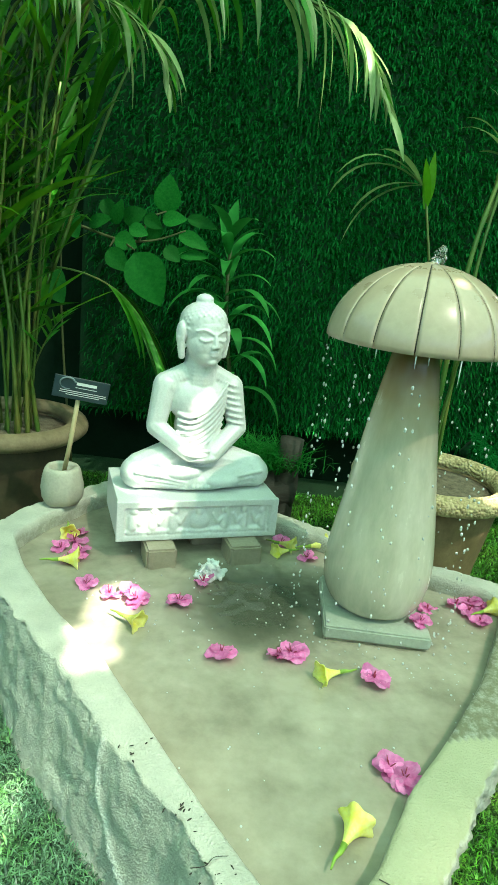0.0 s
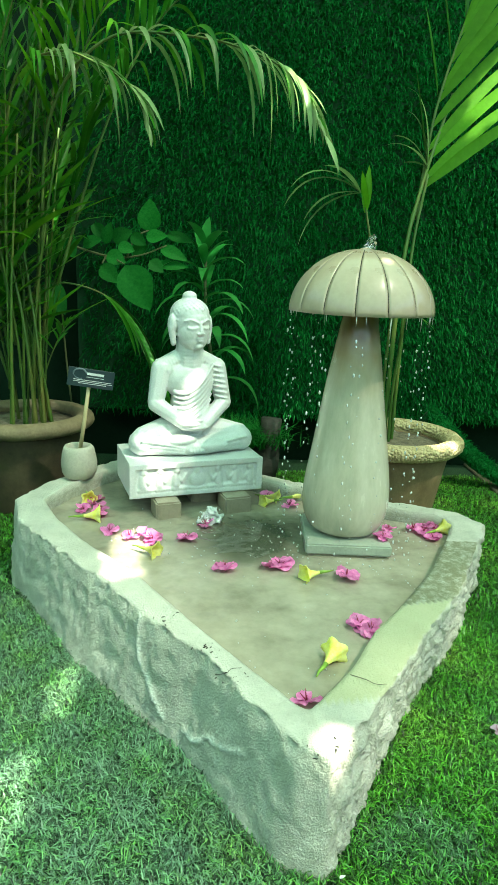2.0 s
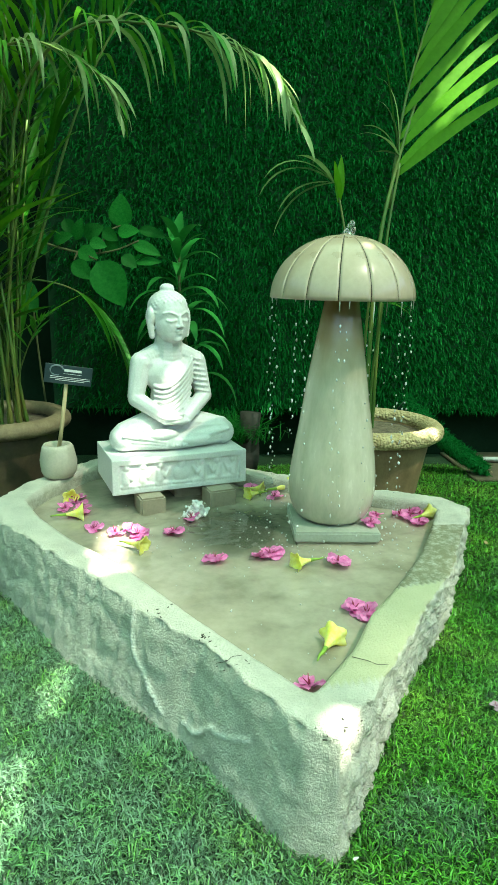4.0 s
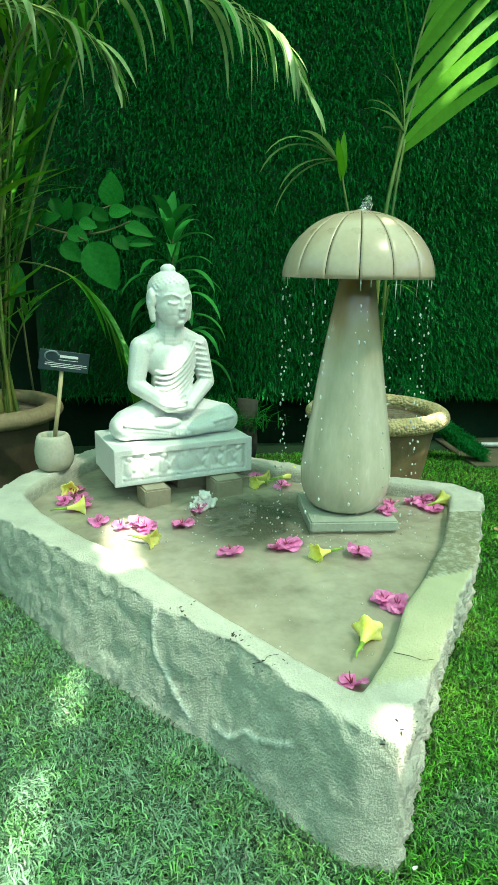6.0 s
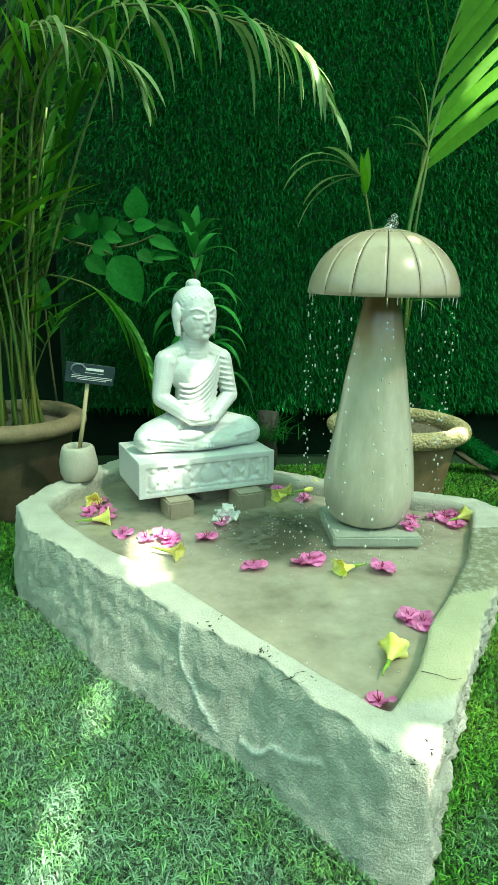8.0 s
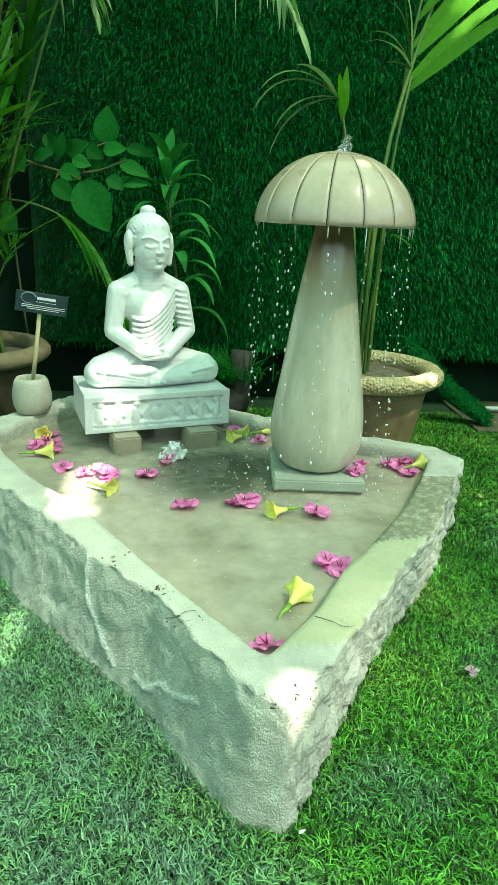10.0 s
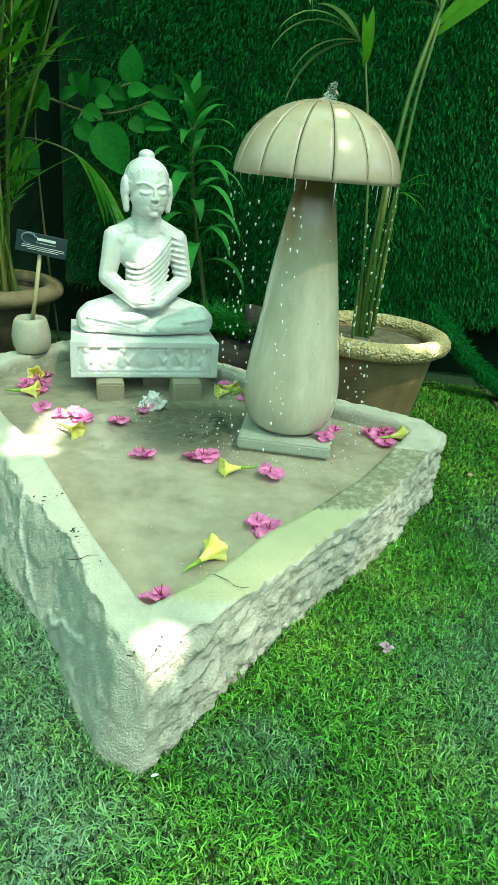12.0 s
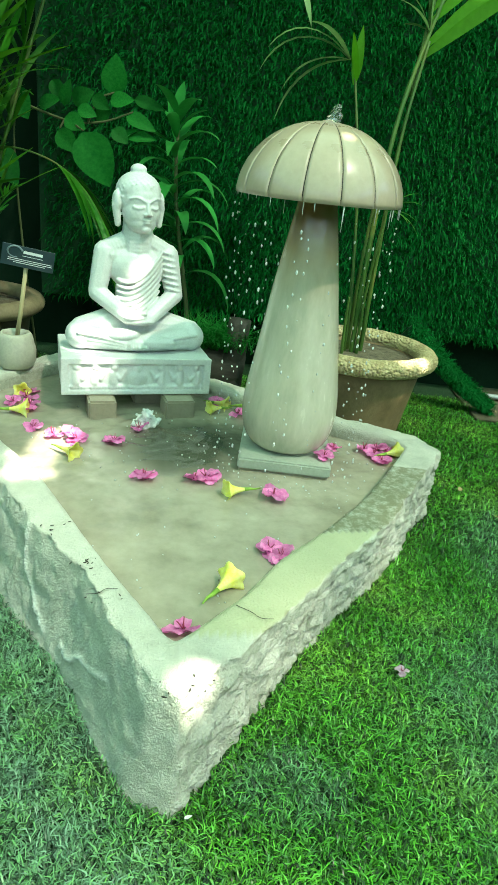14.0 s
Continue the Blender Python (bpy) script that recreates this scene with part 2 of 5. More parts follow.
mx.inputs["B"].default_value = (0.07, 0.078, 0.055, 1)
l.new(dark_reflection.outputs[0], mx.inputs["Factor"])
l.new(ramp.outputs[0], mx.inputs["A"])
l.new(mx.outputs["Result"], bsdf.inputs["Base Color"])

M_drop = bpy.data.materials.new("clear_water")
M_drop.use_nodes = True
bsdf = M_drop.node_tree.nodes["Principled BSDF"]
bsdf.inputs["Transmission Weight"].default_value, bsdf.inputs["Roughness"].default_value, bsdf.inputs["IOR"].default_value = 0.92, 0.02, 1.33
bsdf.inputs["Base Color"].default_value = (0.95, 0.97, 0.96, 1)
# whitened copy of clear water: its white body stands in for glints
M_spray = bpy.data.materials.new("painted_glint_drops")
M_spray.use_nodes = True
bsdf = M_spray.node_tree.nodes["Principled BSDF"]
bsdf.inputs["Base Color"].default_value = (0.93, 0.96, 0.95, 1)
bsdf.inputs["Transmission Weight"].default_value, bsdf.inputs["Roughness"].default_value, bsdf.inputs["IOR"].default_value = 0.45, 0.03, 1.33
M_foam = material("foaming_water", [(0.86, 0.87, 0.86), (0.95, 0.95, 0.95)], 60, 0.15, 200, 0.4, 0.002, trans=0.3)

# unseen net, added to shade the scene: woven cloth that passes part of the sun
M_net = bpy.data.materials.new("unseen_green_net")
M_net.use_nodes = True
n, l = M_net.node_tree.nodes, M_net.node_tree.links
tl = n.new("ShaderNodeBsdfTranslucent")
tl.inputs[0].default_value = (0.185, 0.325, 0.235, 1)
tp = n.new("ShaderNodeBsdfTransparent")
weave = n.new("ShaderNodeTexNoise")
weave.inputs["Scale"].default_value = 5.0
mr = n.new("ShaderNodeMapRange")
mr.inputs["To Min"].default_value, mr.inputs["To Max"].default_value = 0.06, 0.13
mx = n.new("ShaderNodeMixShader")
thinned_at = n.new("ShaderNodeAttribute")
thinned_at.attribute_name = "thinned"
thin = n.new("ShaderNodeMath")
thin.operation = "MULTIPLY_ADD"
thin.inputs[1].default_value = 0.09
l.new(weave.outputs["Fac"], mr.inputs[0])
l.new(thinned_at.outputs["Fac"], thin.inputs[0])
l.new(mr.outputs[0], thin.inputs[2])
l.new(thin.outputs[0], mx.inputs[0])
l.new(tl.outputs[0], mx.inputs[1])
l.new(tp.outputs[0], mx.inputs[2])
l.new(mx.outputs[0], n["Material Output"].inputs["Surface"])


# ---- building helpers ----
def mesh_of(name, verts, faces, mat, smooth=True):
    me = bpy.data.meshes.new(name)
    me.from_pydata(verts, [], faces)
    me.materials.append(mat)
    if smooth:
        me.polygons.foreach_set("use_smooth", [True] * len(me.polygons))
    me.update()
    return me


def part(name, me, parent=None, label="", at=None):
    """Links a mesh, or a bmesh already turned into one, as one object under a thing."""
    ob = new(name, me)
    ob.parent = parent
    if at is not None:
        ob.matrix_basis = at
    return tagged(ob, label)


def thing(name, label, category, group="", at=None, kind=""):
    ob = new(name)
    ob.empty_display_size = 0.05
    if at is not None:
        ob.matrix_basis = at
    return tagged(ob, label, category, group, kind)


def bm_mesh(name, bm, mat, smooth=True):
    me = bpy.data.meshes.new(name)
    bmesh.ops.recalc_face_normals(bm, faces=bm.faces)
    bm.to_mesh(me)
    bm.free()
    me.materials.append(mat)
    me.polygons.foreach_set("use_smooth", [smooth] * len(me.polygons))
    return me


def box(name, mat, sx, sy, sz, bevel=0.004, segments=2, rough=0.0):
    """A box standing on z = 0 with worn, bevelled edges."""
    bm = bmesh.new()
    bmesh.ops.create_cube(bm, size=1, matrix=Matrix.Translation((0, 0, sz / 2)) @ Matrix.Diagonal((sx, sy, sz, 1)))
    if bevel:
        bmesh.ops.bevel(bm, geom=bm.edges[:], offset=bevel, segments=segments, affect="EDGES")
    if rough:
        for v in bm.verts:
            v.co += noise.noise_vector(v.co * 25) * rough
    return bm_mesh(name, bm, mat, smooth=False)


def lathe(name, mat, profile, steps=96, wobble=None, smooth=True):
    """Turns (radius, height) pairs round z; wobble(angle, radius, z) gives a change of radius."""
    verts, faces = [], []
    for r, z in profile:
        for i in range(steps):
            a = 2 * math.pi * i / steps
            d = r + (wobble(a, r, z) if wobble else 0)
            verts.append((d * math.cos(a), d * math.sin(a), z))
    for k in range(len(profile) - 1):
        for i in range(steps):
            j = (i + 1) % steps
            faces.append((k * steps + i, k * steps + j, (k + 1) * steps + j, (k + 1) * steps + i))
    if profile[0][0] > 0.001:
        faces.append(tuple(range(steps))[::-1])
    if profile[-1][0] > 0.001:
        faces.append(tuple(range((len(profile) - 1) * steps, len(profile) * steps)))
    return mesh_of(name, verts, faces, mat, smooth)


def spline(points, count):
    """Catmull-Rom through points, resampled."""
    p = [Vector(q) for q in points]
    p = [2 * p[0] - p[1]] + p + [2 * p[-1] - p[-2]]
    out = []
    for i in range(count):
        s = i / (count - 1) * (len(p) - 3)
        k = min(int(s), len(p) - 4)
        t = s - k
        a, b, c, d = p[k:k + 4]
        out.append(0.5 * ((2 * b) + (c - a) * t + (2 * a - 5 * b + 4 * c - d) * t * t + (3 * b - a - 3 * c + d) * t ** 3))
    return out


def tube(name, mat, points, r0, r1, sides=8, knots=0):
    """A tapered tube along points; knots: rings that swell a little, as on a cane."""
    verts, faces = [], []
    n = len(points)
    for i, p in enumerate(points):
        d = (points[min(i + 1, n - 1)] - points[max(i - 1, 0)]).normalized()
        u = d.orthogonal().normalized()
        w = d.cross(u)
        f = i / (n - 1)
        r = r0 + (r1 - r0) * f
        if knots and abs((f * knots) % 1 - 0.5) < 0.5 * knots / n:
            r *= 1.18
        for k in range(sides):
            a = 2 * math.pi * k / sides
            verts.append(p + (u * math.cos(a) + w * math.sin(a)) * r)
    for i in range(n - 1):
        for k in range(sides):
            j = (k + 1) % sides
            faces.append((i * sides + k, i * sides + j, (i + 1) * sides + j, (i + 1) * sides + k))
    faces.append(tuple(range(sides))[::-1])
    faces.append(tuple(range((n - 1) * sides, n * sides)))
    return mesh_of(name, verts, faces, mat)


def blade_mesh(name, mat, base, way, length, width, droop, up=Vector((0, 0, 1)), segs=7, fold=0.25, peak=0.4, twist=0.0):
    """A leaf blade with a midrib fold, that starts along way and bends to the ground by droop."""
    verts, faces = [], []
    p, d = Vector((0, 0, 0)), way.normalized()
    step = length / segs
    for i in range(segs + 1):
        f = i / segs
        side = d.cross(up)
        side = side.normalized() if side.length > 1e-4 else d.orthogonal().normalized()
        nrm = side.cross(d).normalized()
        if twist:
            q = Matrix.Rotation(twist * f, 3, d)
            side, nrm = q @ side, q @ nrm
        w = width * 0.5 * (0.25 + 0.75 * math.sin(math.pi * min(1, (f / peak) * 0.5))) if f < peak else width * 0.5 * math.cos(math.pi / 2 * (f - peak) / (1 - peak)) ** 0.8
        w = max(w, 0.0004)
        verts += [p - side * w + nrm * w * fold, p.copy(), p + side * w + nrm * w * fold]
        p = p + d * step
        d = (d + Vector((0, 0, -1)) * droop * step * (1 + 2 * f)).normalized()
    for i in range(segs):
        a = i * 3
        faces += [(a, a + 1, a + 4, a + 3), (a + 1, a + 2, a + 5, a + 4)]
    return mesh_of(name, verts, faces, mat)


rnd = random.Random(7)


def frond(parent, points, mat, leaf=0.30, width=0.014, pairs=22, start=0.2, droop=5.0, lift=0.35, r=0.005, spread=1.0, end=0.45):
    """A feather palm frond: a bending rachis and two rows of leaflets, each its own part."""
    way = spline(points, 40)
    rachis = part("frond", tube("frond", M_cane, way, r, r * 0.25, 7), parent)
    for i in range(pairs):
        f = start + (1 - start) * (i + rnd.uniform(-0.2, 0.2)) / (pairs - 1)
        f = min(max(f, 0), 0.995)
        k = min(int(f * 39), 38)
        base = way[k].lerp(way[k + 1], f * 39 - k)
        d = (way[k + 1] - way[k]).normalized()
        side = d.cross(Vector((0, 0, 1)))
        side = side.normalized() if side.length > 0.05 else Vector((1, 0, 0))
        up = side.cross(d).normalized()
        g = (f - start) / (1 - start)
        length = leaf * (0.55 + 0.45 * math.sin(math.pi * min(1, g * 1.1 + 0.15))) * rnd.uniform(0.8, 1.12)
        length *= 1 - (1 - end) * g ** 2
        for s in (-1, 1):
            if rnd.random() < 0.08:
                continue
            v = side * s * spread * (1 - 0.55 * g) + d * (0.75 + 0.9 * g) + up * lift * rnd.uniform(0.5, 1.4)
            v += Vector((rnd.uniform(-1, 1), rnd.uniform(-1, 1), rnd.uniform(-1, 1))) * 0.11
            skin = rnd.choice((mat, mat, M_palm)) if mat is M_palm_pale else mat
            me = blade_mesh("leaflet", skin, base, v, length * rnd.uniform(0.7, 1.3), width * rnd.uniform(0.7, 1.25), droop * rnd.uniform(0.3, 1.6), segs=8, twist=rnd.uniform(-1.2, 1.2))
            part("leaflet", me, rachis, at=Matrix.Translation(base))
    return rachis


def strands(name, mat, px, py, pz, out, length, width, bend, seed, lean=0.6, sky_sheen=None):
    """Very many short grass blades of five corners each, as one mesh. out: the way that they stand."""
    g = np.random.default_rng(seed)
    n = len(px)
    base = np.stack([px, py, pz], 1)
    out = np.asarray(out, float)
    t = g.normal(size=(n, 3))
    t -= (t @ out)[:, None] * out
    t /= np.linalg.norm(t, axis=1)[:, None]
    side = np.cross(t, out)
    L = (length * g.uniform(0.6, 1.25, n))[:, None]
    w = (width * g.uniform(0.7, 1.3, n))[:, None] * 0.5
    ln = (lean * g.uniform(0.2, 1.3, n))[:, None]
    grav = np.array([0, 0, -1.0])
    d1 = out + t * ln
    d1 /= np.linalg.norm(d1, axis=1)[:, None]
    d2 = out * 0.55 + t * ln * 1.7 + grav * bend
    d2 /= np.linalg.norm(d2, axis=1)[:, None]
    mid = base + d1 * L * 0.55
    tip = mid + d2 * L * 0.5
    v = np.stack([base - side * w, base + side * w, mid - side * w * 0.9, mid + side * w * 0.9, tip], 1).reshape(-1, 3)
    k = (np.arange(n) * 5)[:, None]
    idx = np.concatenate([k + np.array([[0, 1, 3, 2]]), k + np.array([[2, 3, 4]])], 1)
    me = bpy.data.meshes.new(name)
    me.vertices.add(n * 5)
    me.vertices.foreach_set("co", v.astype(np.float32).ravel())
    me.loops.add(n * 7)
    me.loops.foreach_set("vertex_index", idx.astype(np.int32).ravel())
    me.polygons.add(n * 2)
    st = np.stack([np.arange(n) * 7, np.arange(n) * 7 + 4], 1).ravel()
    me.polygons.foreach_set("loop_start", st.astype(np.int32))
    me.update(calc_edges=True)
    me.validate()
    me.materials.append(mat)
    me.polygons.foreach_set("use_smooth", np.ones(len(me.polygons), bool))
    if sky_sheen is not None:
        me.attributes.new("sky_sheen", "FLOAT", "POINT").data.foreach_set("value", np.repeat(sky_sheen, 5).astype(np.float32))
    return me


def inside(poly, x, y):
    """Which of the points x, y lie in the polygon."""
    r = np.zeros(len(x), bool)
    for (x0, y0), (x1, y1) in zip(poly, poly[1:] + poly[:1]):
        c = ((y0 > y) != (y1 > y))
        with np.errstate(divide="ignore", invalid="ignore"):
            r ^= c & (x < (x1 - x0) * (y - y0) / (y1 - y0 + 1e-12) + x0)
    return r


# ---- the setting: ground, walls, added roof net ----
def slab_box(name, label, cat, mat, x0, x1, y0, y1, z0, z1):
    me = box(name, mat, x1 - x0, y1 - y0, z1 - z0, 0.004, 1)
    ob = part(name, me, at=Matrix.Translation(((x0 + x1) / 2, (y0 + y1) / 2, z0)))
    return tagged(ob, label, cat, kind="structure")


WALL_Y = 2.53
slab_box("ground", "dark green backing of the lawn of artificial turf", "ground", M_turf_base, -3.6, 4.6, -4.6, 2.66, -0.06, 0.0)
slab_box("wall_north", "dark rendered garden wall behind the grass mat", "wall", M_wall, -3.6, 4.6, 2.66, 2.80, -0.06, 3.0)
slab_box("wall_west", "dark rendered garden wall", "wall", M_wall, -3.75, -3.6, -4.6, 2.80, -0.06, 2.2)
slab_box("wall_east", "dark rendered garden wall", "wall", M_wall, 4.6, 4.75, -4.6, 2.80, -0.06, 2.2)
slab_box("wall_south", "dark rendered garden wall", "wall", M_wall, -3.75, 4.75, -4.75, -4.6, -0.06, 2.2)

# the added net overhead, out of view; (x, y, z) of what the sun reaches and the placed gap's half sizes
GAPS = [(-0.222, 1.10, 0.20, 0.052, 0.095), (-0.235, 1.27, 0.16, 0.050, 0.10), (0.20, 0.50, 0.20, 0.040, 0.035),
        (-0.076, 1.608, 0.56, 0.024, 0.030), (-0.088, 1.596, 0.47, 0.024, 0.026), (-0.115, 1.576, 0.405, 0.040, 0.020), (-0.205, 1.555, 0.365, 0.050, 0.022), (-0.190, 1.506, 0.275, 0.045, 0.018),
        (-0.325, 0.87, 0.0, 0.026, 0.10), (-0.345, 0.56, 0.0, 0.036, 0.12), (0.70, 1.70, 0.35, 0.09, 0.035), (0.20, 1.62, 1.36, 0.07, 0.10),
        (0.88, 1.93, 1.5, 0.08, 0.07), (-0.40, 1.74, 1.45, 0.05, 0.03), (0.375, 1.25, 0.90, 0.014, 0.014)]
# stretches of the net thinned to brighten what lies below: place reached and radius
THIN = [(1.45, 2.52, 1.30, 0.50), (-0.50, 0.70, 0.0, 0.50), (-0.15, 0.15, 0.0, 0.40), (1.20, 0.95, 0.0, 0.30), (0.35, 0.30, 0.0, 0.12), (0.37, 0.66, 0.10, 0.17), (0.62, 1.05, 0.10, 0.12)]
ROOF = 3.0
verts, faces = [], []
CELL = 0.02
nx, ny = int(8.4 / CELL), int(7.6 / CELL)
gaps = []
for x, y, z, a, b in GAPS:
    s = (ROOF - z) / SUN.z
    gaps.append((x + SUN.x * s, y + SUN.y * s, a, b))
for j in range(ny + 1):
    for i in range(nx + 1):
        x, y = -3.7 + i * CELL, -4.7 + j * CELL
        verts.append((x, y, ROOF + 0.03 * math.sin(x * 1.3) * math.sin(y * 1.1)))
for j in range(ny):
    for i in range(nx):
        x, y = -3.7 + (i + 0.5) * CELL, -4.7 + (j + 0.5) * CELL
        w = 1 + 0.35 * noise.noise(Vector((x * 14, y * 14, 0)))
        if any(((x - gx) / a) ** 2 + ((y - gy) / b) ** 2 < w for gx, gy, a, b in gaps):
            continue
        k = j * (nx + 1) + i
        faces.append((k, k + 1, k + nx + 2, k + nx + 1))
me = mesh_of("shade_net", verts, faces, M_net)
thinned = []
for vx, vy, vz in verts:
    w = 0.0
    for x, y, z, r in THIN:
        k = (ROOF - z) / SUN.z
        w = max(w, 1.3 - math.hypot(vx - x - SUN.x * k, vy - y - SUN.y * k) / r)
    thinned.append(max(0.0, min(1.0, w * 1.6)))
me.attributes.new("thinned", "FLOAT", "POINT").data.foreach_set("value", thinned)
roof = part("shade_net", me)
tagged(roof, "unseen green woven net added to shade the garden, with gaps placed for sun patches", "shade net", kind="structure")

# ---- the stone basin ----
# outer rim, inner rim, how far the foot stands out, rim height
RIM = [((0.188, 0.452), (0.166, 0.566), 0.022, 0.200), ((0.283, 0.583), (0.259, 0.695), -0.005, 0.195), ((0.389, 0.747), (0.324, 0.825), -0.02, 0.190), ((0.472, 0.880), (0.407, 0.937), -0.02, 0.185),
       ((0.572, 1.015), (0.520, 1.105), -0.015, 0.187), ((0.690, 1.250), (0.605, 1.270), -0.01, 0.192), ((0.770, 1.400), (0.668, 1.405), 0.00, 0.195), ((0.712, 1.492), (0.630, 1.455), 0.0, 0.20), ((0.480, 1.580), (0.480, 1.515), 0.0, 0.20),
       ((0.150, 1.785), (0.130, 1.715), 0.0, 0.20), ((-0.10, 1.900), (-0.10, 1.840), 0.0, 0.20), ((-0.36, 1.920), (-0.33, 1.845), 0.0, 0.205), ((-0.47, 1.780), (-0.40, 1.750), 0.0, 0.205),
       ((-0.56, 1.620), (-0.48, 1.600), 0.01, 0.205), ((-0.605, 1.47), (-0.515, 1.47), 0.02, 0.205), ((-0.55, 1.33), (-0.445, 1.345), 0.025, 0.20), ((-0.42, 1.175), (-0.335, 1.195), 0.04, 0.20), ((-0.263, 1.00), (-0.190, 1.042), 0.062, 0.20),
       ((-0.155, 0.865), (-0.096, 0.912), 0.050, 0.197), ((-0.015, 0.722), (0.028, 0.732), 0.05, 0.20), ((0.065, 0.595), (0.110, 0.630), 0.045, 0.20), ((0.142, 0.482), (0.148, 0.580), 0.042, 0.20)]
OUTER, INNER = [r[0] for r in RIM], [r[1] for r in RIM]
WATER = 0.160


def ring(values, count):
    """Resamples the rim's values evenly by the outer edge's length."""
    pts = np.array([r[0] for r in RIM] + [RIM[0][0]])
    s = np.concatenate([[0], np.cumsum(np.linalg.norm(np.diff(pts, axis=0), axis=1))])
    v = np.array(list(values) + [values[0]], float)
    u = np.linspace(0, s[-1], count, endpoint=False)
    return np.stack([np.interp(u, s, v[:, k]) for k in range(v.shape[1])], 1)


def soften(a, times):
    for _ in range(times):
        a = 0.25 * np.roll(a, 1, 0) + 0.5 * a + 0.25 * np.roll(a, -1, 0)
    return a


COUNT = 1000
out = soften(ring(OUTER, COUNT), 6)
inn = soften(ring(INNER, COUNT), 22)
extra = soften(ring([(r[2], r[3]) for r in RIM], COUNT), 20)
tan = np.roll(out, -2, 0) - np.roll(out, 2, 0)
tan /= np.linalg.norm(tan, axis=1)[:, None]
nor = np.stack([tan[:, 1], -tan[:, 0]], 1)
VEINS = [[(-0.153, 0.850, 0.195), (-0.168, 0.825, 0.13), (-0.145, 0.780, 0.08), (-0.088, 0.736, 0.036)], [(-0.055, 0.695, 0.045), (-0.03, 0.665, 0.050), (-0.008, 0.640, 0.078), (0.015, 0.615, 0.082), (0.06, 0.560, 0.115)]]
vein_pts = [spline(v, 60) for v in VEINS]
verts, tags = [], []
ROWS_OUT, ROWS_TOP, ROWS_IN = 36, 9, 7
for i in range(COUNT):
    ox, oy = out[i]
    ix, iy = inn[i]
    foot, top = extra[i]
    right = max(0.0, min(1.0, (nor[i][0] - 0.25) / 0.3)) if oy < 1.47 else 0.0   # the hewn long side
    for k in range(ROWS_OUT + ROWS_TOP + ROWS_IN):
        if k < ROWS_OUT:
            f = k / (ROWS_OUT - 1)
            z = -0.015 + (top - 0.004 + 0.015) * f
            o = foot * (1 - f) ** 1.1
            x, y = ox + nor[i][0] * o, oy + nor[i][1] * o
            q = Vector((x, y, z))
            d = 0.005 * noise.fractal(q * 5, 1.0, 2.0, 2) + 0.0022 * noise.fractal(q * 48, 0.55, 2.0, 5)
            if right:
                # split rock: slanting chisel beds, each chip with its own face
                along = i * 0.0042
                s = Vector((along * 0.55 + z * 1.2, z * 1.3 - along * 0.42, 0.3))
                w1 = noise.noise_vector(s * 9) * 0.05
                bed = noise.voronoi(Vector(((s.x + w1.x) * 13, (s.y + w1.y) * 34, 0.2)))
                chip = noise.voronoi(Vector(((s.x + w1.y) * 34, (s.y + w1.x) * 60, 0.7)))
                d += right * (0.020 * (bed[0][1] - bed[0][0] - 0.30) + 0.009 * (0.5 - chip[0][0]) + 0.006 * noise.fractal(q * 45, 0.8, 2.0, 4) - 0.003)
            else:
                bend = noise.noise_vector(q * 7) * 0.35
                spall = noise.voronoi(Vector((q.x * 9 + bend.x, q.y * 9 + bend.y, q.z * 14 + bend.z)))
                d += 0.0045 * (spall[0][1] - spall[0][0] - 0.3) * min(1.0, 0.35 + f) + 0.003 * (noise.noise(q * 26) + 0.6 * abs(noise.noise(q * 60)))
                d += 0.004 * max(0.0, noise.noise(Vector((q.x * 5, q.y * 5, q.z * 11))) - 0.1) - 0.004 * max(0.0, noise.noise(Vector((q.x * 9, q.y * 9, q.z * 16 + 7))) - 0.25)
            d *= 0.35 + 0.65 * min(1, (1 - f) * 5)
            # crumbled upper edge
            if f > 0.86:
                d -= (f - 0.86) * 0.040 * (0.5 + 1.4 * noise.noise(Vector((x * 26, y * 26, 5))) + 0.7 * noise.noise(Vector((x * 80, y * 80, z * 60))))
            x, y = x + nor[i][0] * d, y + nor[i][1] * d
            v = min(math.hypot((x - p.x) * tan[i][0] + (y - p.y) * tan[i][1], z - p.z) for w in vein_pts for p in w[::2]) if (y < 1.0 and x < 0.12 and not right) else 1
            ridge = 0.005 * max(0, 1 - (v / 0.0065) ** 2) if v < 0.0065 else 0
            x, y = x + nor[i][0] * ridge, y + nor[i][1] * ridge
            tags.append((max(0, min(1, 1.6 - v / (0.0046 + 0.002 * noise.noise(q * 50)))), max(0, min(1, max(0, f - 0.68) * 3.2 * (0.55 + 0.9 * noise.noise(q * 18) + 0.6 * noise.noise(q * 70)))), 0, max(0.0, 0.6 * noise.noise(q * 9)) * right))
        elif k < ROWS_OUT + ROWS_TOP:
            f = (k - ROWS_OUT + 0.35) / (ROWS_TOP - 0.3)
            x, y = ox + (ix - ox) * f, oy + (iy - oy) * f
            q = Vector((x, y, 0))
            jag = (0.012 * noise.noise(Vector((x * 30, y * 30, 2))) + 0.006 * noise.noise(Vector((x * 90, y * 90, 4)))) * (1 - f) ** 2
            x, y = x - nor[i][0] * abs(jag), y - nor[i][1] * abs(jag)
            z = top + 0.0022 * noise.fractal(q * 16, 1, 2, 4) - 0.005 * (f > 0.97) - max(0, 0.010 * noise.noise(q * 24)) * (1 - f) ** 3
            on_right = oy < 1.47 and nor[i][0] > 0.25
            line = (y - 0.955) + (x - 0.473) * -0.25
            och = (0.75 if -0.30 < line < 0.0 else 0.0) if on_right else 0.0
            moss = (0.85 if line > 0 and y < 1.28 else 0) if on_right else 0.25 * max(0, noise.noise(q * 15))
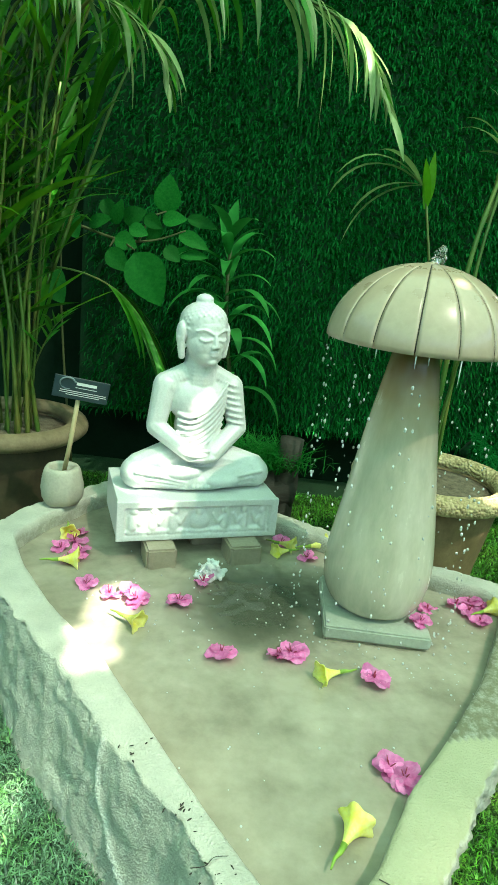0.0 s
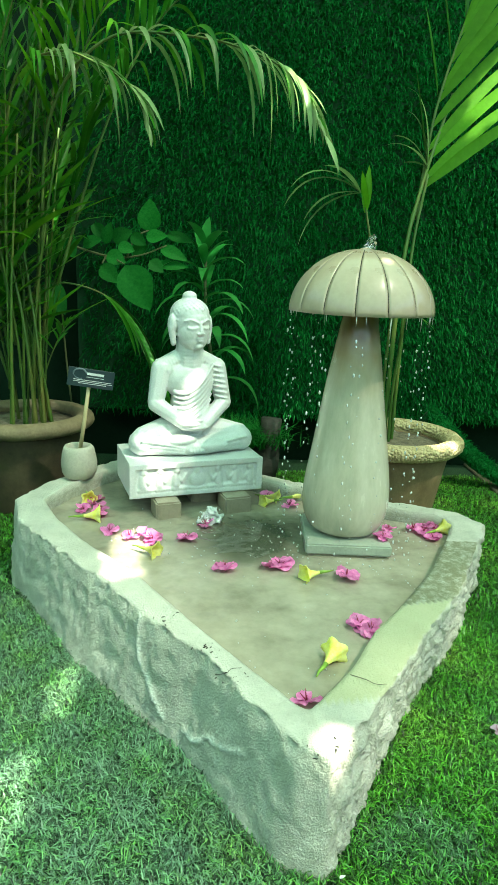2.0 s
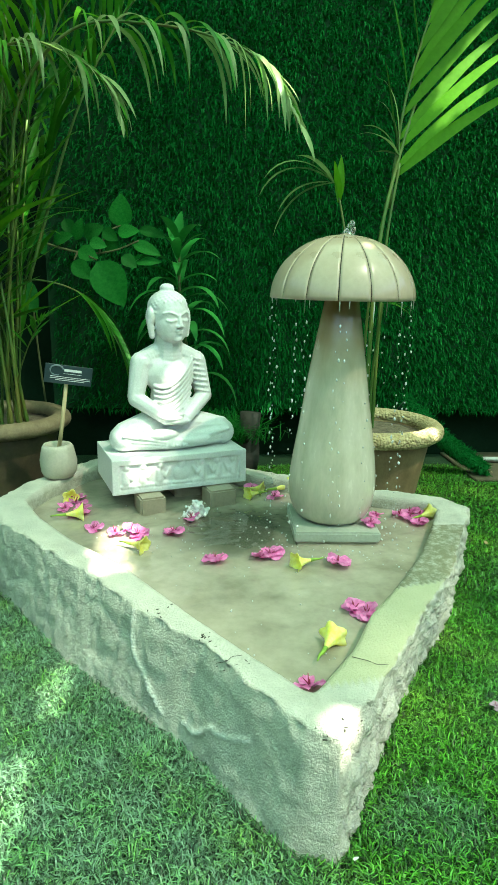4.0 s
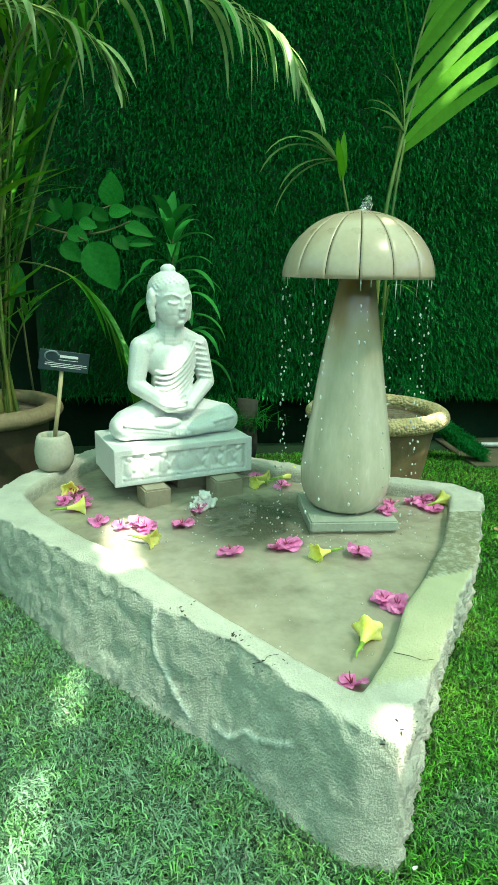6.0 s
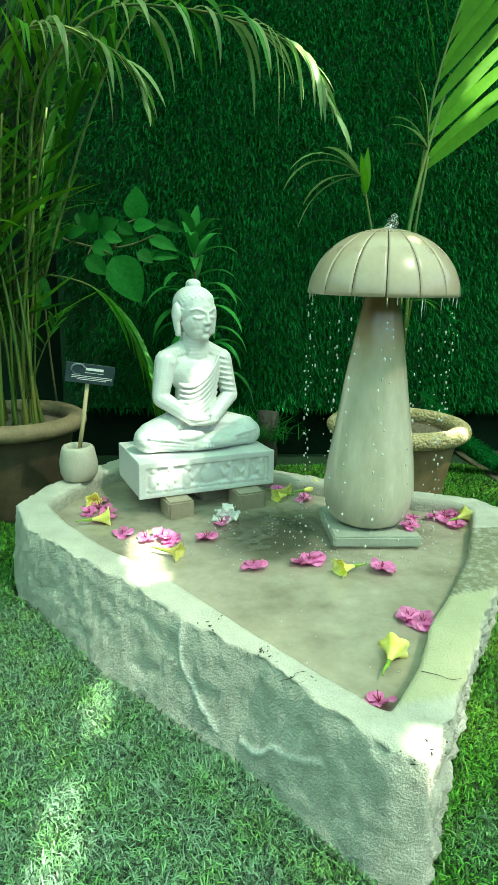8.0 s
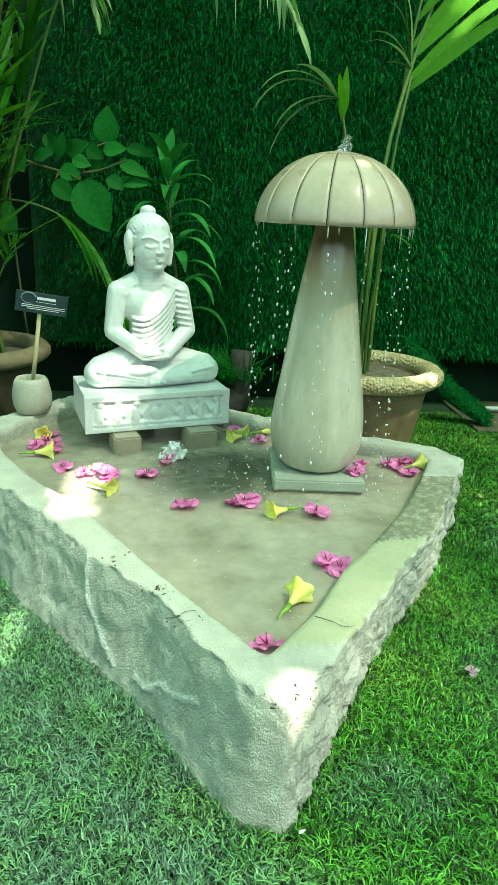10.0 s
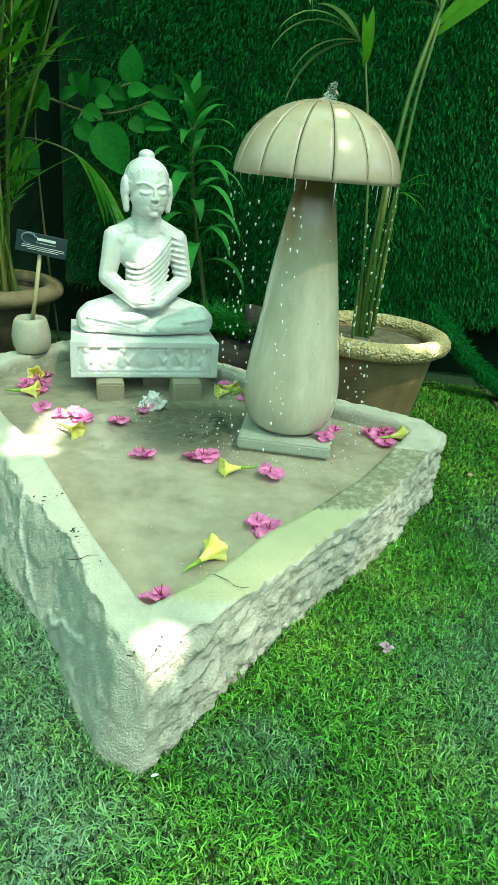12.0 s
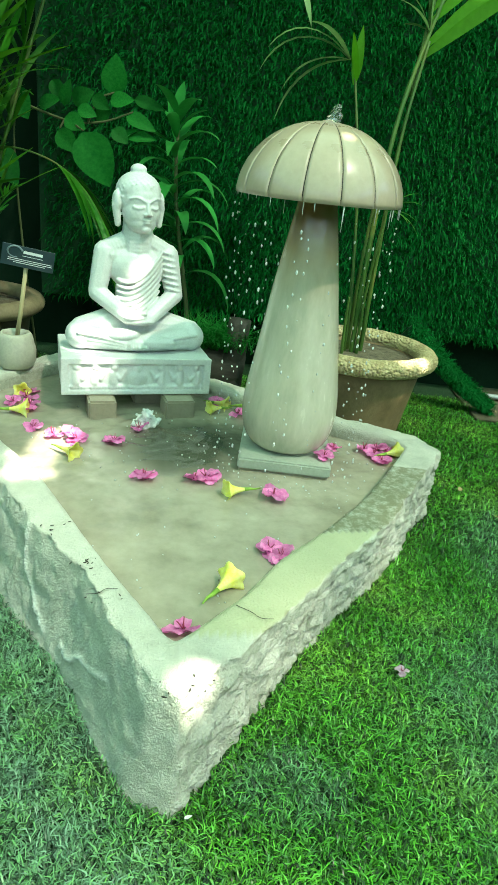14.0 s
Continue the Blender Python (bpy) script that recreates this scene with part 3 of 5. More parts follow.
            tags.append((0, 0.0 if on_right and line > 0 else max(0, 0.22 + 0.5 * noise.noise(q * 20) + (0.35 * (1 - f) ** 2 if not on_right else 0)), och * 0.85, moss))
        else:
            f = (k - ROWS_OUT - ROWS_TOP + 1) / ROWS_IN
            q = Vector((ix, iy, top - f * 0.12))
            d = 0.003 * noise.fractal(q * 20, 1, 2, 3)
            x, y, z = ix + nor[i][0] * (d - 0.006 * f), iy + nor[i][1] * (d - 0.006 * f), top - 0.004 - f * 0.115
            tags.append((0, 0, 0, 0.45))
        verts.append((x, y, z))
K = ROWS_OUT + ROWS_TOP + ROWS_IN
faces = []
for i in range(COUNT):
    j = (i + 1) % COUNT
    for k in range(K - 1):
        faces.append((i * K + k, j * K + k, j * K + k + 1, i * K + k + 1))
faces.append([i * K + K - 1 for i in range(COUNT)])
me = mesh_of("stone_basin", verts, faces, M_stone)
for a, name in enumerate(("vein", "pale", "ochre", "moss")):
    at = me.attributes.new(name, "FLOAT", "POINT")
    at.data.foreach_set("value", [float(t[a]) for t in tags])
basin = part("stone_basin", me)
tagged(basin, "three-cornered basin hewn from one pale rough sandstone block", "fountain basin")

# hairline cracks and dark chips on the rim
for pts in ([(0.012, 0.650, 0.2025), (0.030, 0.655, 0.2025), (0.040, 0.668, 0.2025), (0.058, 0.672, 0.2025)], [(0.250, 0.665, 0.1985), (0.275, 0.652, 0.1985), (0.290, 0.640, 0.1985), (0.310, 0.642, 0.1975)]):
    part("crack", tube("crack", M_groove, spline(pts, 16), 0.0007, 0.0004, 5), basin)

specks = random.Random(31)
bm = bmesh.new()
for cx, cy, n_ in ((-0.015, 0.735, 12), (0.185, 0.478, 8), (0.045, 0.645, 9), (-0.09, 0.84, 7)):
    for _ in range(n_):
        bmesh.ops.create_icosphere(bm, subdivisions=1, radius=1, matrix=pose(cx + specks.gauss(0, 0.018), cy + specks.gauss(0, 0.012), 0.1995, 0, 0, specks.uniform(0, 180)) @ Matrix.Diagonal((specks.uniform(0.0015, 0.005), 0.0013, 0.0012, 1)))
tagged(part("dark_chips", bm_mesh("dark_chips", bm, M_groove), basin), kind="stuff")

# the water: a fine sheet with rings where the drops fall, waves from the spring and a light chop
STEP = 0.005
wide = [(p[0] + n_[0] * 0.012, p[1] + n_[1] * 0.012) for p, n_ in zip(inn.tolist()[::5], nor.tolist()[::5])]
gx_, gy_ = np.arange(-0.58, 0.74, STEP), np.arange(0.54, 1.90, STEP)
X, Y = np.meshgrid(gx_, gy_)
H = np.zeros_like(X)
g = np.random.default_rng(17)
for i in range(26):
    a, r = g.uniform(0, 2 * math.pi), g.normal(0.185, 0.03)
    d = np.hypot(X - 0.345 - r * math.cos(a), Y - 1.35 - r * math.sin(a))
    H += g.uniform(0.0003, 0.0008) * np.cos(d * 2 * math.pi / g.uniform(0.014, 0.022) + g.uniform(0, 6)) * np.exp(-d / 0.030)
d = np.hypot(X + 0.02, Y - 1.40)
H += 0.0022 * np.cos(d * 2 * math.pi / 0.045 + 1.2 * np.sin(X * 40)) * np.exp(-d / 0.11)
for i in range(22):
    a, k = g.uniform(0, 2 * math.pi), 2 * math.pi / g.uniform(0.022, 0.11)
    H += 0.000075 * (2 * math.pi / k) / 0.02 * np.sin((X * math.cos(a) + Y * math.sin(a)) * k + g.uniform(0, 6) + 1.5 * np.sin(X * g.uniform(4, 12) + Y * g.uniform(4, 12)))
keep = inside(wide, X.ravel(), Y.ravel())
index = np.cumsum(keep) - 1
verts = np.stack([X.ravel(), Y.ravel(), WATER + H.ravel()], 1)[keep].tolist()
W_ = len(gx_)
k = np.arange(keep.size).reshape(X.shape)[:-1, :-1].ravel()
k = k[keep[k] & keep[k + 1] & keep[k + W_] & keep[k + W_ + 1]]
faces = np.stack([index[k], index[k + 1], index[k + W_ + 1], index[k + W_]], 1).tolist()
water = part("water", mesh_of("water", verts, faces, M_water))
tagged(water, "murky greenish-brown rippling water in the stone basin", "water", kind="structure")

# bubbles floating where the water falls
g = np.random.default_rng(4)
bm = bmesh.new()
for _ in range(260):
    a = g.uniform(0, 2 * math.pi)
    r = abs(g.normal(0.19, 0.05)) if g.uniform() < 0.7 else g.uniform(0.05, 0.3)
    c = (0.345, 1.34) if g.uniform() < 0.75 else (-0.01, 1.36)
    x, y = c[0] + r * math.cos(a), c[1] + r * math.sin(a)
    if g.uniform() < 0.4:
        x, y = g.uniform(-0.3, 0.5), g.uniform(0.65, 1.4)
    if not inside(INNER, np.array([x]), np.array([y]))[0]:
        continue
    bmesh.ops.create_icosphere(bm, subdivisions=1, radius=float(g.uniform(0.0010, 0.0026)), matrix=Matrix.Translation((x, y, WATER + 0.001)))
bub = part("bubbles", bm_mesh("bubbles", bm, M_spray))
tagged(bub, "small clear bubbles floating on the pool water", "bubbles", kind="stuff")


# ---- the seated statue on its carved pedestal: one mesh ----
def round_template(sub):
    t = bmesh.new()
    bmesh.ops.create_icosphere(t, subdivisions=sub, radius=1)
    t.verts.index_update()
    got = [v.co.copy() for v in t.verts], [[v.index for v in f.verts] for f in t.faces]
    t.free()
    return got


ROUND = {sub: round_template(sub) for sub in (1, 2, 3)}


def lump(bm, m, sub):
    """Adds a ball of unit radius, moved by m."""
    co, fs = ROUND[sub]
    vs = [bm.verts.new(m @ c) for c in co]
    for f in fs:
        bm.faces.new([vs[k] for k in f])


def capsule(bm, a, b, ra, rb, steps=7):
    a, b = Vector(a), Vector(b)
    for i in range(steps + 1):
        f = i / steps
        lump(bm, Matrix.Translation(a.lerp(b, f)) @ Matrix.Scale(ra + (rb - ra) * f, 4), 2)


def ball(bm, c, r, turn=0.0, sub=3):
    lump(bm, pose(*c, 0, turn, 0) @ Matrix.Diagonal((*r, 1)), sub)


def remeshed(bm, voxel, smooth):
    """The union of all the pieces of bm as one smooth skin."""
    me = bpy.data.meshes.new("clay")
    bm.to_mesh(me)
    bm.free()
    ob = new("clay", me)
    m = ob.modifiers.new("skin", "REMESH")
    m.mode, m.voxel_size = "VOXEL", voxel
    m = ob.modifiers.new("soft", "SMOOTH")
    m.factor, m.iterations = 0.5, smooth
    got = bpy.data.meshes.new_from_object(ob.evaluated_get(bpy.context.evaluated_depsgraph_get()))
    bpy.data.objects.remove(ob)
    return got


def chest(u, w, lift=0.0):
    """A point on the front of the torso."""
    half = 0.057 + 0.026 * max(0, min(1, (w - 0.20) / 0.12))
    depth = 0.050 + 0.006 * max(0, min(1, (w - 0.20) / 0.12))
    u = max(-0.90 * half, min(0.90 * half, u))
    return (u, 0.124 - (depth + lift) * math.sqrt(max(0.02, 1 - (u / half) ** 2)), w)


bm = bmesh.new()
for s in (-1, 1):
    capsule(bm, (s * 0.055, 0.130, 0.155), (s * 0.148, 0.088, 0.146), 0.056, 0.043, 16)
    capsule(bm, (s * 0.152, 0.080, 0.140), (s * 0.02, 0.048, 0.130), 0.038, 0.026, 22)
    ball(bm, (s * 0.155, 0.085, 0.140), (0.042, 0.048, 0.040))
    capsule(bm, (s * 0.086, 0.128, 0.356), (s * 0.107, 0.114, 0.258), 0.033, 0.026, 22)
    capsule(bm, (s * 0.107, 0.110, 0.252), (s * 0.030, 0.052, 0.198), 0.026, 0.020, 20)
ball(bm, (0, 0.135, 0.155), (0.110, 0.055, 0.050))
ball(bm, (0, 0.128, 0.185), (0.066, 0.056, 0.060))
ball(bm, (0, 0.126, 0.250), (0.058, 0.050, 0.090))
ball(bm, (0, 0.126, 0.322), (0.080, 0.056, 0.066))
capsule(bm, (-0.074, 0.130, 0.354), (0.074, 0.130, 0.354), 0.035, 0.035, 8)
for s in (-1, 1):
    capsule(bm, (s * 0.020, 0.128, 0.392), (s * 0.078, 0.130, 0.362), 0.030, 0.030)
capsule(bm, (0, 0.127, 0.370), (0, 0.122, 0.445), 0.047, 0.041)
# head, turned a little: ears with long lobes, brow, eyes, cheeks, jaw, nose, lips, curled hair, topknot
head = bmesh.new()


def face_front(x, z):
    """How far forward the face lies at x, z."""
    skull = 0.120 - 0.060 * math.sqrt(max(0.02, 1 - (x / 0.057) ** 2 - ((z - 0.500) / 0.058) ** 2))
    cheek = 0.105 - 0.047 * math.sqrt(max(0.02, 1 - (x / 0.051) ** 2 - ((z - 0.470) / 0.053) ** 2))
    return min(skull, cheek)


ball(head, (0, 0.120, 0.500), (0.057, 0.060, 0.058))
ball(head, (0, 0.105, 0.470), (0.051, 0.047, 0.053))
ball(head, (0, 0.100, 0.446), (0.042, 0.039, 0.034))
ball(head, (0, 0.071, 0.428), (0.015, 0.012, 0.010), sub=2)
for s in (-1, 1):
    ball(head, (s * 0.063, 0.122, 0.490), (0.011, 0.018, 0.030))
    capsule(head, (s * 0.065, 0.120, 0.480), (s * 0.060, 0.117, 0.436), 0.012, 0.009, 10)
    for i in range(12):
        a = i / 11
        x, z = 0.007 + 0.034 * a, 0.497 + 0.0085 * math.sin(a * math.pi * 0.8)
        ball(head, (s * x, face_front(x, z) + 0.0012, z), (0.0042, 0.0042, 0.0030), sub=2)
    for i in range(7):
        a = i / 6
        x, z = 0.012 + 0.022 * a, 0.483 - 0.003 * math.sin(a * math.pi)
        ball(head, (s * x, face_front(x, z) + 0.0012, z), (0.0045, 0.0045, 0.0045), sub=2)
    ball(head, (s * 0.0065, 0.055, 0.466), (0.0055, 0.006, 0.0045), sub=2)
capsule(head, (0, 0.061, 0.498), (0, 0.0540, 0.469), 0.0042, 0.0070, 8)
ball(head, (0, 0.0615, 0.4525), (0.0140, 0.0065, 0.0036), sub=2)
ball(head, (0, 0.0620, 0.4450), (0.0110, 0.0065, 0.0040), sub=2)
ball(head, (0, 0.126, 0.518), (0.0600, 0.0615, 0.050))
ball(head, (0, 0.128, 0.571), (0.022, 0.022, 0.015))
for i in range(230):
    z = 1 - (i + 0.5) / 230 * 1.25
    a = i * 2.39996
    q = math.sqrt(max(0, 1 - z * z))
    c = Vector((0.058 * q * math.cos(a), 0.124 + 0.060 * q * math.sin(a), 0.514 + 0.050 * z))
    if c.y < 0.100 and c.z < 0.533:
        continue
    ball(head, c, (0.0046, 0.0046, 0.0046), sub=1)
bmesh.ops.rotate(head, verts=head.verts, cent=(0, 0.122, 0.45), matrix=Matrix.Rotation(radians(15), 3, "Z"))
clay = bpy.data.meshes.new("clay_head")
head.to_mesh(clay)
head.free()
bm.from_mesh(clay)
# hands in the lap, feet and toes
ball(bm, (0, 0.048, 0.192), (0.048, 0.026, 0.013))
ball(bm, (-0.012, 0.042, 0.202), (0.036, 0.022, 0.010))
capsule(bm, (-0.012, 0.032, 0.213), (0.014, 0.032, 0.213), 0.006, 0.006, 4)
ball(bm, (-0.045, 0.046, 0.152), (0.050, 0.026, 0.017))
ball(bm, (0.055, 0.038, 0.134), (0.050, 0.026, 0.018))
ball(bm, (0, 0.070, 0.128), (0.115, 0.048, 0.028))
for i in range(5):
    ball(bm, (-0.020 + i * 0.010, 0.023, 0.122), (0.0042, 0.005, 0.0065), sub=2)
# the robe: folds that sweep from the left shoulder under the right arm
for i in range(9):
    f = i / 8
    pts = []
    for k in range(15):
        t = k / 14
        u = 0.066 - 0.122 * t
        w = (0.372 - 0.145 * f) - (0.085 - 0.035 * f) * math.sin(t * math.pi * 0.62) ** 0.9 - 0.012 * f * t
        pts.append(chest(u * (1 - 0.12 * f), max(w, 0.205), -0.004))
    for a, b in zip(pts, pts[1:]):
        capsule(bm, a, b, 0.0050, 0.0050, 3)
for i in range(8):
    w = 0.366 - i * 0.016
    s = (0.362 - w) / 0.10
    c = Vector((0.082 + 0.019 * s, 0.128 - 0.016 * s, w))
    r = 0.0305 - 0.005 * s
    for k in range(12):
        a = -2.6 + k * 0.27
        ball(bm, (c.x + r * math.cos(a), c.y + r * math.sin(a), c.z - 0.006 * math.cos(a)), (0.0055, 0.0055, 0.0042), sub=1)
for s in (-1, 1):
    for i in range(3):
        pts = spline([(s * 0.165, 0.040 + 0.004 * i, 0.156 - i * 0.016), (s * 0.11, 0.036 + 0.004 * i, 0.148 - i * 0.013), (s * 0.04, 0.027, 0.132 - i * 0.007)], 10)
        for a, b in zip(pts, pts[1:]):
            capsule(bm, a, b, 0.0048, 0.0048, 4)
bmesh.ops.transform(bm, verts=bm.verts, matrix=Matrix.Translation((0.008, 0.020, 0.104)) @ Matrix.Diagonal((1.01, 1.05, 1.025, 1)) @ Matrix.Translation((0, 0, -0.104)))
figure = remeshed(bm, 0.0024, 2)

bm = bmesh.new()
bm.from_mesh(figure)
# pedestal: a squared block with a raised border and a band of carved shapes
block = bmesh.new()
bmesh.ops.create_cube(block, size=1, matrix=Matrix.Translation((0, 0.124, 0.052)) @ Matrix.Diagonal((0.412, 0.240, 0.104, 1)))
for x, y, z, sx, sy, sz in ((0, 0.003, 0.096, 0.416, 0.012, 0.018), (0, 0.003, 0.006, 0.416, 0.012, 0.012), (-0.198, 0.003, 0.052, 0.020, 0.012, 0.098), (0.198, 0.003, 0.052, 0.020, 0.012, 0.098)):
    bmesh.ops.create_cube(block, size=1, matrix=Matrix.Translation((x, y, z)) @ Matrix.Diagonal((sx, sy, sz, 1)))
for i, c in enumerate((-0.158, -0.108, -0.056, 0.0, 0.056, 0.108, 0.158)):
    s = -1 if i > 3 else 1
    if i == 3:
        ball(block, (c, 0.006, 0.046), (0.027, 0.010, 0.026))
        ball(block, (c, 0.006, 0.073), (0.012, 0.009, 0.015))
        ball(block, (c, 0.006, 0.020), (0.034, 0.009, 0.008))
        continue
    ball(block, (c - s * 0.008, 0.006, 0.077), (0.0105, 0.010, 0.0115))
    capsule(block, (c - s * 0.013, 0.006, 0.062), (c - s * 0.011, 0.006, 0.034), 0.0095, 0.0125, 5)
    capsule(block, (c - s * 0.008, 0.005, 0.058), (c + s * 0.007, 0.004, 0.043), 0.0062, 0.0062, 4)
    capsule(block, (c + s * 0.007, 0.004, 0.043), (c + s * 0.019, 0.005, 0.064), 0.0062, 0.005, 4)
    capsule(block, (c - s * 0.018, 0.005, 0.022), (c + s * 0.021, 0.005, 0.020), 0.0100, 0.0075, 5)
stone = remeshed(block, 0.0026, 2)
bm.from_mesh(stone)
statue_me = bm_mesh("statue", bm, M_marble)
statue = part("statue", statue_me, at=pose(-0.0725, 1.543, 0.212, 0, 0, 18.9))
tagged(statue, "white marble statue seated cross-legged on a carved pedestal", "statue")

# supports that carry it out of the water
for x, y, s in ((-0.165, 1.500, 0.075), (0.040, 1.565, 0.085), (-0.06, 1.66, 0.10)):
    b = part("support_block", box("support_block", M_block, s, 0.085, 0.126, 0.005, 2, 0.001), at=pose(x, y, 0.084, 0, 0, 18.9))
    tagged(b, "wet brown stone block standing in the pool under the statue", "stone block", "blocks under the statue")

# the spring between the supports
bm = bmesh.new()
r2 = random.Random(9)
for i in range(150):
    f = r2.random() ** 1.3
    w = 0.015 * (1 - 0.45 * f)
    bmesh.ops.create_icosphere(bm, subdivisions=1, radius=r2.uniform(0.003, 0.0075) * (1.2 - 0.5 * f), matrix=Matrix.Translation((-0.034 + r2.gauss(0, w) + 0.008 * f, 1.442 + r2.gauss(0, w) - 0.008 * f, WATER + 0.050 * f)))
me = remeshed(bm, 0.0022, 2)
me.materials.append(M_foam)
me.polygons.foreach_set("use_smooth", [True] * len(me.polygons))
tagged(part("spring", me), "white foaming spout of water rising in the pool", "water spout")

# ---- the mushroom fountain ----
MX, MY = 0.345, 1.350
mush = thing("mushroom_fountain", "stone mushroom fountain with a grooved buff cap and grey-green stem", "fountain", at=pose(MX, MY, 0.196))


def stem_wobble(a, r, z):
    return 0.0025 * noise.noise(Vector((math.cos(a) * 1.5, math.sin(a) * 1.5, z * 6)))


STEM = [(0.070, 0.0), (0.090, 0.008), (0.104, 0.026), (0.114, 0.055), (0.118, 0.088), (0.117, 0.122), (0.112, 0.165), (0.104, 0.22), (0.0955, 0.275), (0.087, 0.33), (0.078, 0.385), (0.069, 0.44), (0.0605, 0.495), (0.052, 0.545), (0.0445, 0.585), (0.0415, 0.61), (0.0415, 0.65)]
sp = spline([(r, 0, z) for r, z in STEM], 60)
part("stem", lathe("stem", M_mush, [(p.x, p.z) for p in sp], 72, stem_wobble), mush)
CAP_R, CAP_H, CAP_Z = 0.184, 0.155, 0.590


def dome(f, shrink=0.0):
    """Radius and height on the cap, f from the rim (0) to the crown (1)."""
    a = f * math.pi / 2
    r = math.cos(a) ** 0.96
    return max(0, (CAP_R - shrink) * r), CAP_Z + (CAP_H - shrink) * math.sin(a) ** 1.06


core = [(0.03, CAP_Z + 0.02), (CAP_R - 0.03, CAP_Z + 0.012), (CAP_R - 0.018, CAP_Z + 0.002)] + [dome(i / 18, 0.0014) for i in range(1, 19)]
part("cap", lathe("cap", M_groove, core, 84), mush)
verts, faces = [], []
NP, A, B = 15, 10, 20
for shell in (0.0, 0.011):
    for b in range(B + 1):
        f = b / B * 0.965
        r, z = dome(f, shell)
        gap = 0.0010 + (0.0002 if shell == 0 else 0)
        half = math.pi / NP - gap / max(r, 0.012)
        for a in range(A + 1):
            t = -half + 2 * half * a / A
            e = abs(a / A - 0.5) * 2
            rr = r - (0.0004 * max(0, e - 0.9) / 0.1 if shell == 0 else 0)
            verts.append((rr * math.cos(t), rr * math.sin(t), z))
W = A + 1
off = W * (B + 1)
for b in range(B):
    for a in range(A):
        k = b * W + a
        faces += [(k, k + 1, k + W + 1, k + W), (off + k, off + k + W, off + k + W + 1, off + k + 1)]
for a in range(A):
    faces += [(a, off + a, off + a + 1, a + 1), (B * W + a, B * W + a + 1, off + B * W + a + 1, off + B * W + a)]
for b in range(B):
    k = b * W
    faces += [(k, k + W, off + k + W, off + k), (k + A, off + k + A, off + k + W + A, k + W + A)]
panel = mesh_of("cap_panel", verts, faces, M_cap)
sharp = panel.attributes.new("sharp_face", "BOOLEAN", "FACE")
sharp.data.foreach_set("value", [k >= 2 * A * B for k in range(len(panel.polygons))])
for i in range(NP):
    part("cap_panel", panel, mush, at=pose(0, 0, 0, 0, 0, -104.6 + 360 / NP * (i + 0.5)))
part("crown", lathe("crown", M_cap, [(0.016, CAP_Z + CAP_H - 0.007), (0.013, CAP_Z + CAP_H + 0.001), (0.004, CAP_Z + CAP_H + 0.003), (0.0, CAP_Z + CAP_H + 0.003)], 24), mush)
slab = part("plinth_slab", box("plinth_slab", M_slab, 0.226, 0.222, 0.028, 0.004, 2, 0.0008), at=pose(0.345, 1.334, 0.168, 0, 0, -2))
tagged(slab, "square grey-green stone slab under the mushroom fountain", "stone slab")
sub = part("plinth_block", box("plinth_block", M_block, 0.220, 0.216, 0.086, 0.006, 2, 0.001), at=pose(0.345, 1.334, 0.082, 0, 0, -2))
tagged(sub, "submerged stone block under the slab", "stone block")

# water that wells up on the cap and drips from its edge
bm = bmesh.new()
r2 = random.Random(12)
for i in range(22):
    f = i / 21
    bmesh.ops.create_icosphere(bm, subdivisions=2, radius=r2.uniform(0.005, 0.010) * (1.1 - 0.25 * f), matrix=Matrix.Translation((MX + 0.006 + 0.010 * f + r2.gauss(0, 0.005), MY + r2.gauss(0, 0.005), 0.196 + CAP_Z + CAP_H + 0.030 * f)))
me = remeshed(bm, 0.0025, 3)
me.materials.append(M_drop)
me.polygons.foreach_set("use_smooth", [True] * len(me.polygons))
tagged(part("water_jet", me), "small clear jet of water on the mushroom cap", "water jet")
bm = bmesh.new()
for i in range(20):
    a = 2 * math.pi * (i + r2.uniform(-0.4, 0.4)) / 20
    r = CAP_R - 0.004
    x, y, z = MX + r * math.cos(a), MY + r * math.sin(a), 0.196 + CAP_Z
    long = r2.choice((0.006, 0.01, 0.012, 0.018, 0.025, 0.05))
    bmesh.ops.create_cone(bm, cap_ends=True, segments=6, radius1=0.0006, radius2=0.0016, depth=long, matrix=Matrix.Translation((x, y, z - long / 2 + 0.001)))
    zz = z - long
    while zz > WATER + 0.02:
        zz -= r2.uniform(0.012, 0.07)
        s = r2.uniform(0.0013, 0.0030)
        bmesh.ops.create_icosphere(bm, subdivisions=1, radius=1, matrix=Matrix.Translation((x + r2.gauss(0, 0.004), y + r2.gauss(0, 0.004), max(zz, WATER + 0.004))) @ Matrix.Diagonal((s, s, s * r2.uniform(1.0, 2.2), 1)))
tagged(part("dripping_water", bm_mesh("dripping_water", bm, M_spray)), "clear threads and drops falling from the cap's edge", "water drops", kind="stuff")


